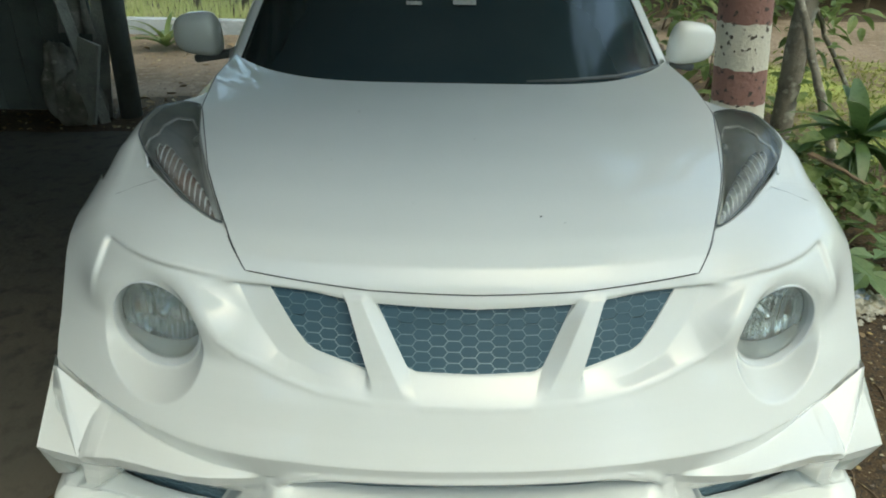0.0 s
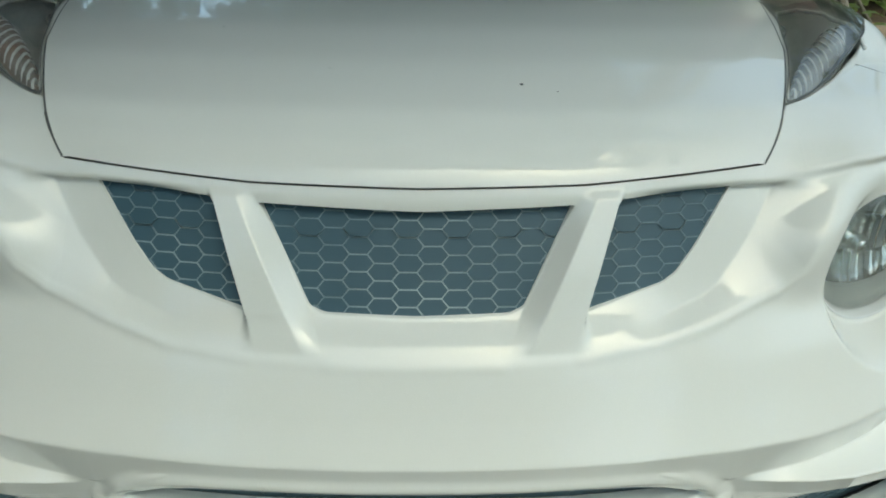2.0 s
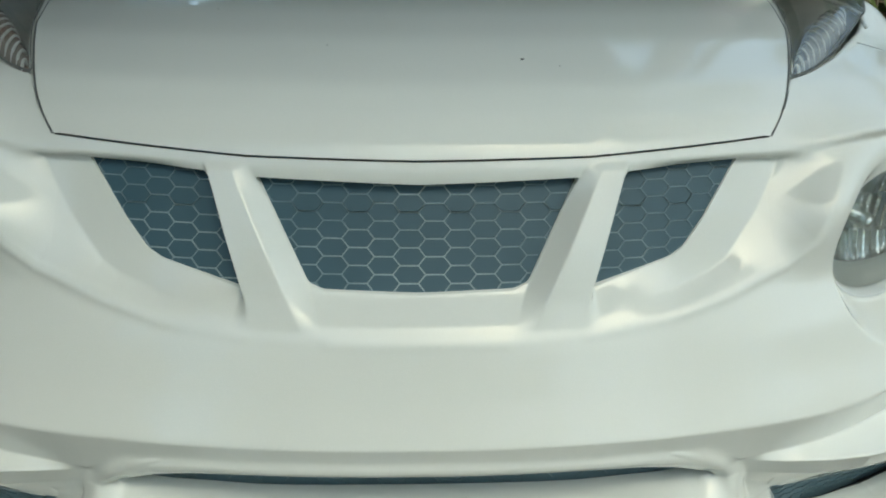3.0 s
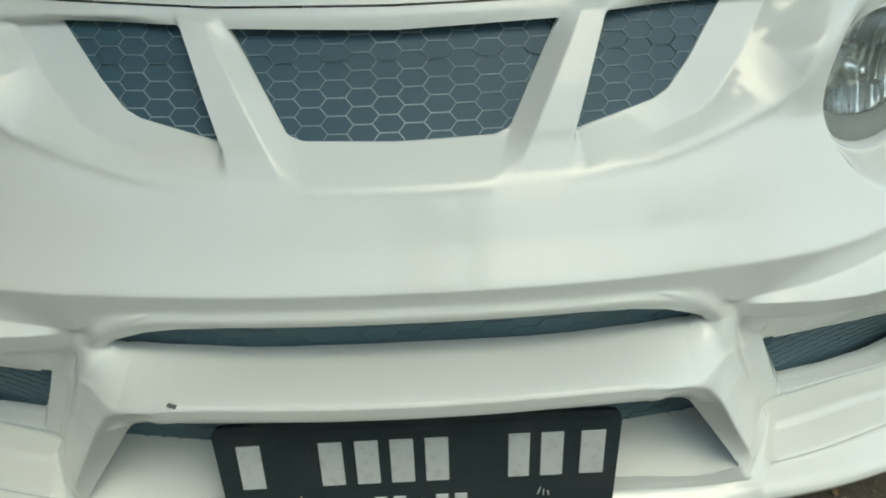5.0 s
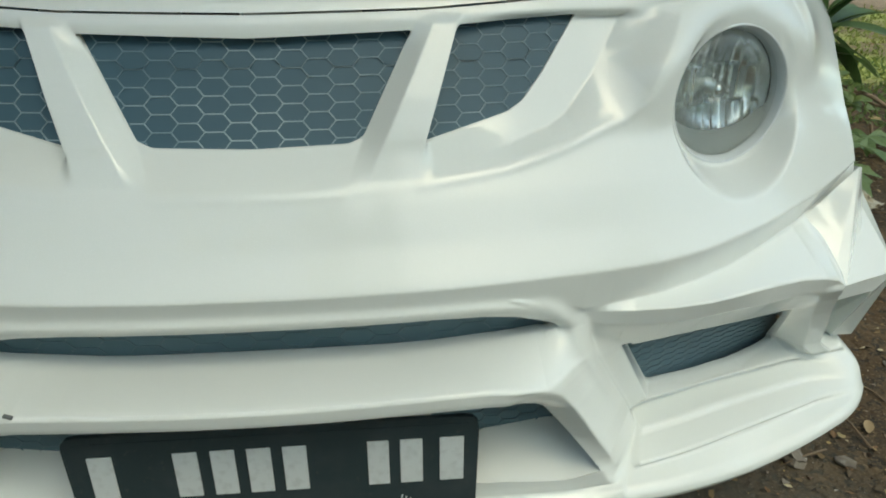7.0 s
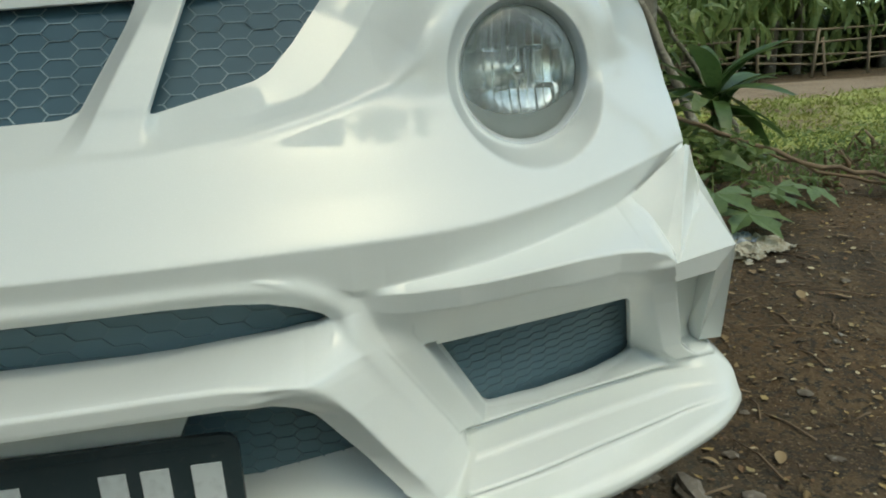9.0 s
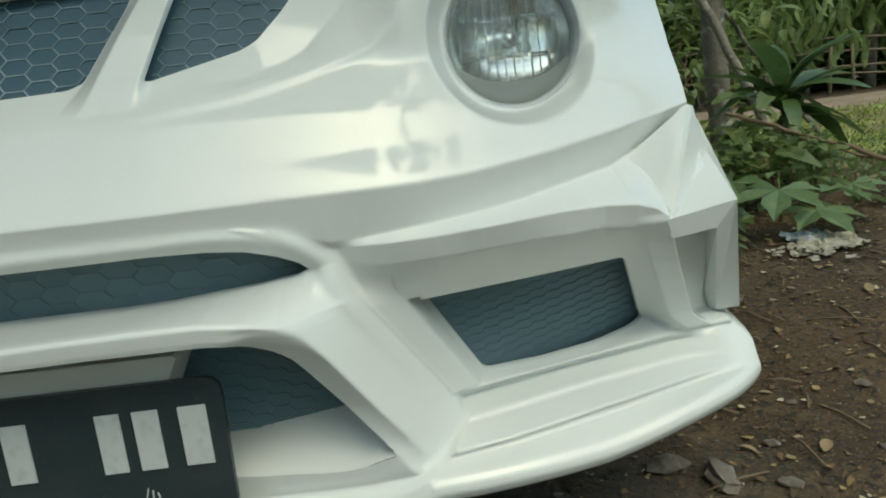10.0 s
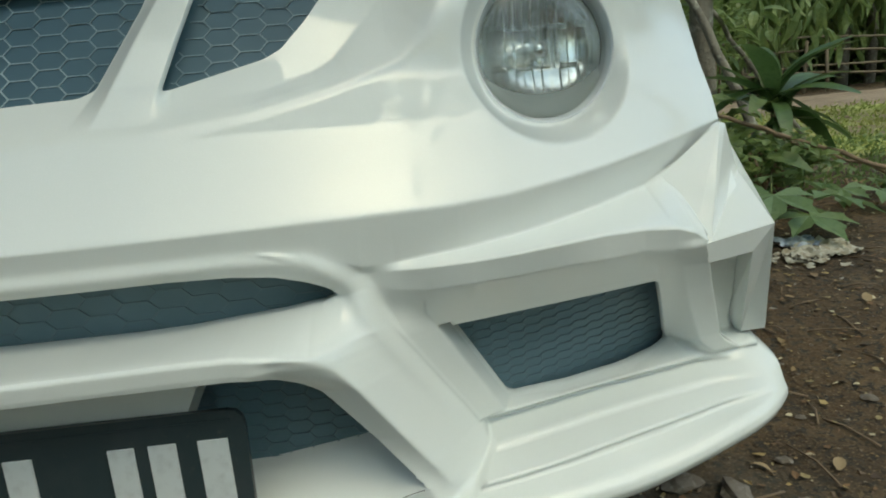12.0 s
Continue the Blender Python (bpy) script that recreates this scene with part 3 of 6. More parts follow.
fold_rows += [(vent_base(XA), 7), (vent_top(XA), 84), (np.clip(bar_crest(XA), vent_top(XA) + .004, blade_foot(XA) - .004), 15), (blade_foot(XA), 16), (blade_line(XA), 18), (fold_height(XA), 12), (crease_z(XA), 18), (top_of_bumper(XA), 170)]
rows = [fold_rows[0][0]]
for (za, _), (zb, n) in zip(fold_rows, fold_rows[1:]):
    rows += [za + (zb - za) * k / n for k in range(1, n + 1)]
us = np.arange(len(rows))
X, Z = np.meshgrid(xs, us)[0], np.array(rows)
# the sheet's points next to an opening are drawn onto its edge, so that the edge is clean
cut = np.full(X.shape, 9.0)
for poly, depth in [(MOUTH_EDGE, 0)] + WELLS:
    d = sdf(poly, X, Z)
    near = np.abs(d) < 0.0013
    dx = (sdf(poly, X + 1e-4, Z) - d) / 1e-4
    dz = (sdf(poly, X, Z + 1e-4) - d) / 1e-4
    X = np.where(near, X - d * dx, X)
    Z = np.where(near, Z - d * dz, Z)
Y = face(X, Z)
vent_foot = vent_base(np.abs(X))
Y = np.where(Z > crease_z(np.abs(X)) + 0.01, np.where((np.abs(X) < 0.50) & (Z < .795), blur(Y, 1), blur(Y, 2)), np.where(Z > vent_foot + .004, blur(Y, 1), Y))
# softer metal where several folds run together
solid = (sdf(SLOT, X, Z) > -.0004) & (sdf(MOUTH_EDGE, X, Z) > -.0004) & (sdf(WELLS[3][0], np.abs(X), Z) > -.0004)
for cx, cz, r, n in ((.342, .494, .026, 40), (.372, .476, .020, 30), (.335, .412, .030, 24), (.385, .44, .022, 24), (.745, .435, .010, 10), (.47, .205, .010, 10)):
    w = np.exp(-((np.abs(X) - cx) ** 2 + (Z - cz) ** 2) / r ** 2)
    even = blur(Y * solid, n) / np.maximum(blur(solid * 1.0, n), 1e-3)
    Y = np.where(solid, Y + (even - Y) * np.minimum(1, 1.3 * w), Y)
Y = Y + (blur(Y, 6) - Y) * smooth(.46, .44, np.abs(X)) * smooth(.228, .218, Z) * smooth(.172, .180, Z)
open_to = sdf(MOUTH_EDGE, X, Z) < 0.0004
for poly, depth in WELLS:
    open_to = open_to | (sdf(poly, X, Z) < 0.0004)
open_to = open_to.ravel()


def flare(x, z):
    """The lip stands out past the bumper's corner."""
    return x + np.sign(x) * 0.050 * smooth(0.300, 0.240, z) * smooth(0.64, HALF, np.abs(x)) * smooth(0.14, 0.19, z) ** 0.5


X = flare(X, Z)
verts = np.stack([X, Y, Z], -1).reshape(-1, 3)
sheet = verts.reshape(len(us), len(xs), 3)


def corner(s, n=16):
    """Columns that carry the bumper's side round its corner, back to the wheel arch."""
    edge = sheet[:, -1 if s > 0 else 0]
    cols = []
    for k in range(1, n):
        t = k / (n - 1)
        p = edge.copy()
        end = np.maximum(edge[:, 1] + 0.02, 0.47)
        p[:, 1] = edge[:, 1] + (end - edge[:, 1]) * t ** 1.3
        out = line(edge[:, 2], (.15, .90), (.19, .938), (.25, .945), (.32, .900), (.36, .884), (.60, .878), (.70, .872), (1.0, .872))
        p[:, 0] = edge[:, 0] + (s * out - edge[:, 0]) * math.sin(t * math.pi / 2) ** 0.8
        p[:, 2] = edge[:, 2] - 0.06 * t * smooth(0.70, 0.85, edge[:, 2])
        p[:, 2] = np.minimum(p[:, 2], skin_z(np.minimum(np.abs(p[:, 0]), .884), p[:, 1]) - 0.004 * t)
        cols.append(p)
    return np.stack(cols[::s], 1)


left_side, right_side = corner(-1), corner(1)
quads = grid_faces(len(us), len(xs) + left_side.shape[1] + right_side.shape[1])
closed = np.zeros((len(us), left_side.shape[1]), bool)
hole = np.concatenate([closed, open_to.reshape(sheet.shape[:2]), closed], 1).ravel()
bumper = part("bumper", mesh_of(np.concatenate([left_side, sheet, right_side], 1).reshape(-1, 3), quads[~hole[quads].all(1)]), PAINT, car)
# inside of the mouth: turned-in edge, sloping shelf and the panel behind the plate
rim = np.array(MOUTH_EDGE + MOUTH_EDGE[:1])
rim = np.concatenate([np.linspace(a, b, 12)[:-1] for a, b in zip(rim, rim[1:])] + [rim[-1:]])
start = int(np.argmin(rim[:, 1] + 0.02 * rim[:, 0]))
rim = np.roll(rim[:-1], -start, 0)
rim = rim[rim[:, 1] > .236]
rim = rim[np.argsort(np.arctan2(rim[:, 0], rim[:, 1] - .24))]
ry = lower(np.abs(rim[:, 0]), rim[:, 1])
lining = [np.stack([rim[:, 0] * k, ry + d, (rim[:, 1] - .29) * k + .29], -1) for k, d in ((1.0, 0.0005), (1.003, .004), (1.004, .012), (1.004, .030))]
part("mouth_edge", mesh_of(np.concatenate(lining), grid_faces(4, len(rim))), PAINT, car)
sx = np.linspace(-.432, .432, 95)
sill = mouth_sill(np.abs(sx)) + 0.0006
heel = line(np.abs(sx), (0, .240), (.25, .246), (.40, .266), (.5, .274))
sy = lower(np.minimum(np.abs(sx), .428), sill) + 0.0012
shelf = [np.stack([sx, sy + (0.026 + .05 * sx ** 2 - sy) * t, sill + (heel - sill) * (np.sign(t) * abs(t) ** 1.25)], -1) for t in np.linspace(-0.02, 1.35, 16)]
part("mouth_shelf", mesh_of(np.concatenate(shelf), grid_faces(16, len(sx))), PAINT, car)
bm = bmesh.new()
pf = [bm.verts.new((x, -.060, z)) for x, z in ((-.172, .30), (.172, .30), (.208, .372), (.205, .376), (-.205, .376), (-.208, .372))]
pb = [bm.verts.new((q.co.x, .0, q.co.z)) for q in pf]
bm.faces.new(pf)
for k in range(6):
    bm.faces.new((pf[k], pb[k], pb[(k + 1) % 6], pf[(k + 1) % 6]))
part("plate_panel", bm, PAINT, car)
# turned edges of the openings
for poly, depth in WELLS:
    loop = np.array(poly + poly[:1])
    loop = np.concatenate([np.linspace(a, b, max(3, int(np.hypot(*(b - a)) / .004)))[:-1] for a, b in zip(loop, loop[1:])] + [loop[-1:]])
    step = np.roll(loop[:-1], -1, 0) - np.roll(loop[:-1], 1, 0)
    step = np.concatenate([step, step[:1]])
    outward = np.stack([step[:, 1], -step[:, 0]], -1) / np.maximum(1e-6, np.hypot(*step.T))[:, None]
    if np.mean(sdf(poly, *(loop + outward * .002).T)) < 0:
        outward = -outward
    edge = []
    for off, d in ((.0045, .0010), (.0008, .0002), (0.0, .0008), (0.0, .014)):
        q, out = loop + outward * off, loop + outward * max(off, .0012 if poly is not SLOT else 0.0)
        edge.append(np.stack([flare(q[:, 0], q[:, 1]), face(out[:, 0], out[:, 1]) + d, q[:, 1]], -1))
    part("opening_edge", mesh_of(np.concatenate(edge), grid_faces(4, len(loop))), PAINT, car)
# return flange that closes the gap under the bonnet
top = verts.reshape(len(us), len(xs), 3)[-1]
top = top[np.abs(top[:, 0]) < 0.436]
back = top + np.array([0, 0.05, -0.012])
part("bonnet_gap", mesh_of(np.concatenate([top + [0, 0.002, -0.001], back]), grid_faces(2, len(top))), GAP, car)


def hex_mesh(poly, pitch_x, pitch_z, depth, bar=0.0011, thick=0.002, x_to=None):
    """Honeycomb bars laid along the well of a polygon."""
    p = np.array(poly)
    (x0, z0), (x1, z1) = p.min(0), p.max(0)
    edges = set()
    key = lambda a: (round(a[0] * 1e4), round(a[1] * 1e4))
    nx, nz = int((x1 - x0) / pitch_x) + 3, int((z1 - z0) / pitch_z) + 3
    pts = {}
    for i in range(-1, nx):
        for j in range(-1, nz):
            cx, cz = x0 + i * pitch_x, z0 + (j + 0.5 * (i % 2)) * pitch_z
            ring = [(cx - pitch_x * .36, cz - pitch_z / 2), (cx + pitch_x * .36, cz - pitch_z / 2), (cx + pitch_x * .64, cz), (cx + pitch_x * .36, cz + pitch_z / 2), (cx - pitch_x * .36, cz + pitch_z / 2), (cx - pitch_x * .64, cz)]
            for a, b in zip(ring, ring[1:] + ring[:1]):
                ka, kb = key(a), key(b)
                pts[ka], pts[kb] = a, b
                edges.add((min(ka, kb), max(ka, kb)))
    vs, fs = [], []
    for ka, kb in sorted(edges):
        a, b = np.array(pts[ka]), np.array(pts[kb])
        k = np.linspace(0, 1, 9)
        ok = sdf(poly, a[0] + (b - a)[0] * k, a[1] + (b - a)[1] * k) < 0.0
        if ok.sum() < 2:
            continue
        a, b = a + (b - a) * k[ok][0], a + (b - a) * k[ok][-1]
        d = (b - a) / np.linalg.norm(b - a)
        nrm = np.array([-d[1], d[0]]) * bar / 2
        o = len(vs)
        for e in (a, b):
            for sgn in (1, -1):
                c = e + nrm * sgn
                y = float(depth(c[0], c[1]))
                vs.append((c[0], y, c[1]))
                vs.append((c[0], y + thick, c[1]))
        fs += [(o, o + 4, o + 6, o + 2), (o, o + 1, o + 5, o + 4), (o + 2, o + 6, o + 7, o + 3)]
    return mesh_of(vs, fs, smooth=False)


def backing(poly, depth, step=0.006):
    p = np.array(poly)
    (x0, z0), (x1, z1) = p.min(0) - .020, p.max(0) + .020
    gx, gz = np.meshgrid(np.linspace(x0, x1, int((x1 - x0) / step) + 2), np.linspace(z0, z1, int((z1 - z0) / step) + 2))
    y = depth(gx, gz)
    f = grid_faces(*gx.shape)
    inside = (sdf(poly, gx, gz) < 0.022).ravel()
    f = f[inside[f].all(1)]
    return mesh_of(np.stack([gx, y, gz], -1).reshape(-1, 3), f)


def mirrored(poly):
    return [(-x, z) for x, z in poly][::-1]


def grille(name, poly, depth, pitch, label, bars=None):
    g = part(name, backing(poly, lambda x, z: depth(x, z) + 0.0008), LOWBACK if bars else MESHBACK, car, label)
    part("honeycomb", hex_mesh(poly, pitch[0], pitch[1], lambda x, z: depth(np.array(x), np.array(z)) - 0.0008), bars or MESHBAR, g)
    return g


scoop_well = lambda x, z: skin_y(np.abs(x), z) + 0.021
grille("grille", GRILLE_MID, scoop_well, (0.0295, 0.0185), "dark grey honeycomb mesh")
side_well = lambda x, z: skin_y(np.abs(x), z) + 0.021
grille("grille", GRILLE_SIDE, side_well, (0.0295, 0.0185), "dark grey honeycomb mesh")
grille("grille", mirrored(GRILLE_SIDE), side_well, (0.0295, 0.0185), "dark grey honeycomb mesh")
grille("intake_slot", SLOT, lambda x, z: -0.012 + 0.3 * crown(np.abs(x)) - 0.1 * (z - .436), (0.036, 0.021), "narrow dark honeycomb slot", VENTBAR)


def vent_well(x, z):
    """The mesh of a side vent, slightly twisted, behind its opening."""
    t = (np.abs(x) - (.541 - .64 * (z - .263))) / (.233 + .28 * (z - .263))
    near, out = .113 - .25 * (z - .263), .179 - .50 * (z - .288)
    return near + (out - near) * np.clip(t, -.2, 1.2)



grille("side_vent", VENT, vent_well, (0.022, 0.012), "small dark honeycomb vent", VENTBAR)
grille("side_vent", mirrored(VENT), vent_well, (0.022, 0.012), "small dark honeycomb vent", VENTBAR)
LOWMESH = [(-0.44, 0.41), (0.44, 0.41), (0.44, 0.250), (0.25, 0.230), (-0.25, 0.230), (-0.44, 0.250)]
grille("lower_mesh", LOWMESH, lambda x, z: 0.024 + 0.05 * np.asarray(x) ** 2 + 0 * np.asarray(z), (0.026, 0.016), "dark honeycomb behind the plate", VENTBAR)

# bonnet


def bonnet_half(y):
    return line(y, (0.0, .430), (.135, .430), (.146, .440), (.160, .4515), (.180, .464), (.200, .4745), (.223, .485), (.26, .502), (.32, .528), (.40, .560), (.734, .660), (1.0, .690), (1.3, .695))


def bonnet_front(x):
    return skin_y(x, line(np.abs(x), (0, .8070), (.20, .8100), (.43, .8235), (.8, .8235)))


def cowl(x):
    return 0.925 + 0.30 * (np.abs(x) / 0.68) ** 4


us = np.linspace(-1, 1, 121)
vs = np.linspace(0, 1, 140) ** 1.6
Uu, Vv = np.meshgrid(us, vs)
X = Uu * 0.43
for _ in range(12):
    Yb = bonnet_front(np.clip(X, -.43, .43)) + (cowl(X) - bonnet_front(np.clip(X, -.43, .43))) * Vv
    X = Uu * bonnet_half(Yb)
Zb = skin_z(X, Yb)
part("bonnet", mesh_of(np.stack([X, Yb, Zb + 0.0015], -1).reshape(-1, 3), grid_faces(len(vs), len(us))), PAINT, car)
for s in (-1, 1):
    rim = np.stack([X, Yb, Zb], -1)[:, 0 if s < 0 else -1]
    v = np.concatenate([rim + [s * 0.0005, 0, 0.0008], rim + [s * 0.0028, 0, 0.0008]])
    part("bonnet_seam", mesh_of(v, grid_faces(2, len(rim), s < 0)), GAP, car)

# wings with the lamp wells in them
def lamp_skin(x, y):
    """The clusters stand proud of the wings towards their outer edge."""
    return skin_z(x, y) + 0.030 * smooth(0.0, 0.12, x - bonnet_half(y)) * smooth(0.24, 0.40, y)


LAMP_PLAN = rounded([(.486, .218), (.525, .300), (.562, .390), (.624, .575), (.668, .752), (.71, .75), (.745, .68), (.758, .60), (.748, .52), (.70, .43), (.60, .315), (.53, .25)], .02)
for s in (-1, 1):
    ny, nx = 190, 96
    yy = np.linspace(0, 1, ny)[:, None] * np.ones((1, nx))
    tt = np.ones((ny, 1)) * np.linspace(0, 1, nx)[None, :]
    xin = 0.42 + 0 * yy
    X = np.full((ny, nx), 0.5)
    for _ in range(12):
        front = skin_y(X, top_of_bumper(X) - 0.0005)
        Yw = front + (1.33 - front) * yy
        X = bonnet_half(Yw) + 0.0028 + (HALF - 0.012 * smooth(0, 0.10, Yw - front) - 0.085 * smooth(0.85, 1.33, Yw) - bonnet_half(Yw) - 0.0028) * np.sin(tt * math.pi / 2)
    Zw = skin_z(X, Yw)
    brow = np.maximum(bonnet_half(Yw), line(Yw, (.20, .50), (.25, .53), (.315, .60), (.43, .70), (.52, .748), (.60, .758), (.68, .745), (.75, .71), (.88, .66), (1.4, .66)))
    Zw = Zw - 0.95 * np.maximum(0, X - brow - 0.004) * smooth(0.42, 0.85, Yw)
    Zw = Zw + 0.030 * smooth(0.0, 0.12, X - bonnet_half(Yw)) * smooth(0.24, 0.40, Yw) * smooth(0.98, 0.74, Yw) * smooth(HALF + .02, brow, X) * smooth(0.0, 0.11, Yw - front)
    Zw = Zw - 0.045 * smooth(-0.004, -0.012, sdf(LAMP_PLAN, X, Yw))
    Zw = blur(Zw, 1)
    Zw[0] -= 0.0014
    v = np.stack([s * X, Yw, Zw], -1).reshape(-1, 3)
    wing = part("wing", mesh_of(v, grid_faces(ny, nx, s < 0)), PAINT, car)
    # side of the wing, cut out over the wheel
    edge = np.stack([s * X, Yw, Zw], -1)[:, -1]
    arch = np.sqrt(np.maximum(0, 0.375 ** 2 - (edge[:, 1] - 0.86) ** 2)) + 0.33
    arch = np.where(np.abs(edge[:, 1] - 0.86) < 0.375, arch, 0.33)
    rows = []
    for k in range(12):
        t = k / 11
        p = edge.copy()
        p[:, 2] = edge[:, 2] + (np.minimum(arch, edge[:, 2] - 0.01) - edge[:, 2]) * t
        p[:, 0] = edge[:, 0] + s * 0.010 * math.sin(t * math.pi) * smooth(0.45, 0.6, edge[:, 1])
        rows.append(p)
    part("wing_side", mesh_of(np.concatenate(rows), grid_faces(12, ny, s < 0)), PAINT, car)
    # light cluster on the wing: grey housing, ribbed side lamp, chrome trim, gasket and clear cover
    def patch(loop, centre, height, rings=14, inner=0.0):
        """A sheet inside a closed loop of the plan, ring by ring, laid on the wing's skin."""
        loop = np.array(loop)
        ts = np.linspace(inner, 1, rings)
        px = np.array([centre[0] + (loop[:, 0] - centre[0]) * t for t in ts])
        py = np.array([centre[1] + (loop[:, 1] - centre[1]) * t for t in ts])
        px, py = np.concatenate([px, px[:, :1]], 1), np.concatenate([py, py[:, :1]], 1)
        tt = np.repeat(ts[:, None], px.shape[1], 1)
        pz = lamp_skin(px, py) + height(px, py, tt)
        me = mesh_of(np.stack([s * px, py, pz], -1).reshape(-1, 3), grid_faces(*px.shape, s > 0))
        if np.mean([q.normal.z for q in me.polygons]) < 0:
            me.flip_normals()
        return me

    C = (.645, .49)
    lamp = part("light_cluster", patch(LAMP_PLAN, C, lambda x, y, t: -0.034 * (1 - t ** 6)), LAMPDARK, car, "swept-back clear light cluster with grey housing")
    part("gasket", patch(LAMP_PLAN, C, lambda x, y, t: 0.0025 + 0 * x, 3, 0.972), GAP, lamp)
    part("lamp_cover", patch(LAMP_PLAN, C, lambda x, y, t: 0.007 * (1 - t ** 3) + 0.001), CLEAR, lamp).visible_shadow = False
    lens = rounded([(.505, .245), (.548, .335), (.62, .445), (.680, .520), (.706, .500), (.676, .426), (.596, .338), (.532, .276)], .03)
    part("side_lamp", patch(lens, (.625, .40), lambda x, y, t: -0.024 + 0.016 * (1 - t ** 4) , 24), AMBER if s < 0 else RIBBED, lamp, "amber ribbed lamp" if s < 0 else "silver ribbed lamp")
    for k, xk in enumerate(np.linspace(.532, .705, 15)):
        yy = np.linspace(.22, .54, 120)
        inside = yy[sdf(lens, np.full(120, xk) + (yy - .40) * .12, yy) < -0.002]
        if len(inside) < 4:
            continue
        span = np.linspace(inside[0], inside[-1], 9)
        pts = [Vector((s * (xk + (y - .40) * .12), y, float(lamp_skin(np.array(xk), np.array(y))) - 0.008 - 0.012 * (2 * i / 8 - 1) ** 4)) for i, y in enumerate(span)]
        part("rib", mesh_of(*tube(pts, [.0022] * 9, 6)), TRIM, lamp)
    hook = [(.640, .610), (.668, .668), (.700, .655), (.712, .585), (.708, .545), (.722, .520), (.716, .470), (.690, .405)]
    pts = [Vector((s * x, y, float(lamp_skin(np.array(x), np.array(y))) - 0.012)) for x, y in hook]
    pts = [pts[k].lerp(pts[k + 1], q / 4) for k in range(len(pts) - 1) for q in range(4)] + [pts[-1]]
    part("trim", mesh_of(*tube(pts, [.0036] * len(pts), 6)), TRIM, lamp)
    bm = bmesh.new()
    bmesh.ops.create_icosphere(bm, subdivisions=2, radius=0.015, matrix=Matrix.Translation((s * .628, .565, float(lamp_skin(np.array(.628), np.array(.565))) - .022)))
    part("bulb", bm, CHROME, lamp)

# round main lamps
for s in (-1, 1):
    prof = [(0.1012, 0.006), (0.1004, 0.001), (0.0990, 0.000), (0.0972, 0.004), (0.0955, 0.016), (0.0940, 0.019), (0.0905, 0.030)]

    def ring(profile, sides=64):
        v = []
        for r, d in profile:
            for k in range(sides):
                a = 2 * math.pi * k / sides
                x, z = LAMP_X + r * LAMP_R / .1 * math.cos(a), LAMP_Z + r * LAMP_R / .1 * math.sin(a)
                v.append((s * x, float(lamp_plane(x, z)) + d, z))
        f = []
        for i in range(len(profile) - 1):
            for k in range(sides):
                q = (i * sides + k, i * sides + (k + 1) % sides, (i + 1) * sides + (k + 1) % sides, (i + 1) * sides + k)
                f.append(q if s < 0 else q[::-1])
        return v, f

    head = part("headlight", mesh_of(*ring(prof)), BEZEL, car, "round clear headlight in a grey bezel")
    gx, gz = np.meshgrid(np.linspace(-1, 1, 161), .0905 * np.sin(np.linspace(-1.57, 1.57, 81)))
    gx = gx * np.sqrt(np.maximum(1e-8, .0906 ** 2 - gz ** 2))
    rr = np.hypot(gx, gz)
    # upright flutes in three tiers
    col, tier = np.round(gx / .0135), np.where(gz > .034, 2.0, np.where(gz > -.022, 1.0, 0.0))
    lean = np.sin(col * 12.9 + tier * 7.3) * 0.26
    gy = 0.028 + 0.045 * np.sqrt(np.maximum(0, 1 - (rr / .0915) ** 2)) + lean * (gx - col * .0135) * (rr > .016) * smooth(.0885, .080, rr) + 0.0035 * np.sin(tier * 2.1 + col * 5.1) * smooth(.0885, .078, rr)
    gx, gz = gx * LAMP_R / .1, gz * LAMP_R / .1
    vv = np.stack([s * (LAMP_X + gx), lamp_plane(LAMP_X + gx, LAMP_Z + gz) + gy, LAMP_Z + gz], -1).reshape(-1, 3)
    ff = grid_faces(*gx.shape, s < 0)
    part("reflector", mesh_of(vv, ff), CHROME, head)
    # curved grey foot of the bowl
    arc = [math.radians(k) for k in np.linspace(196, 344, 33)]
    foot = []
    for q in np.linspace(0, 1, 6):
        for k, a in enumerate(arc):
            r = .0885 * (1 - .36 * q * math.sin(math.pi * k / 32) ** .8)
            foot.append((LAMP_X + r * math.cos(a), LAMP_Z + r * math.sin(a), .021 + .020 * q ** 1.4))
    part("lamp_foot", mesh_of([(s * x, float(lamp_plane(x, z)) + d, z) for x, z, d in foot], grid_faces(6, 33, s < 0)), FOOT, head)
    part("bulb_cap", mesh_of(*ring([(0.001, 0.034), (0.010, 0.035), (0.013, 0.040), (0.013, 0.075)], 24)), CHROME, head)
    cover = mesh_of(*ring([(0.0940 * math.sin(a), 0.019 - 0.020 * (math.cos(a) - math.cos(1.5))) for a in np.linspace(1.5, 0.02, 12)]))
    if cover.polygons[0].normal.y > 0:
        cover.flip_normals()
    part("lamp_cover", cover, CLEAR, head).visible_shadow = False

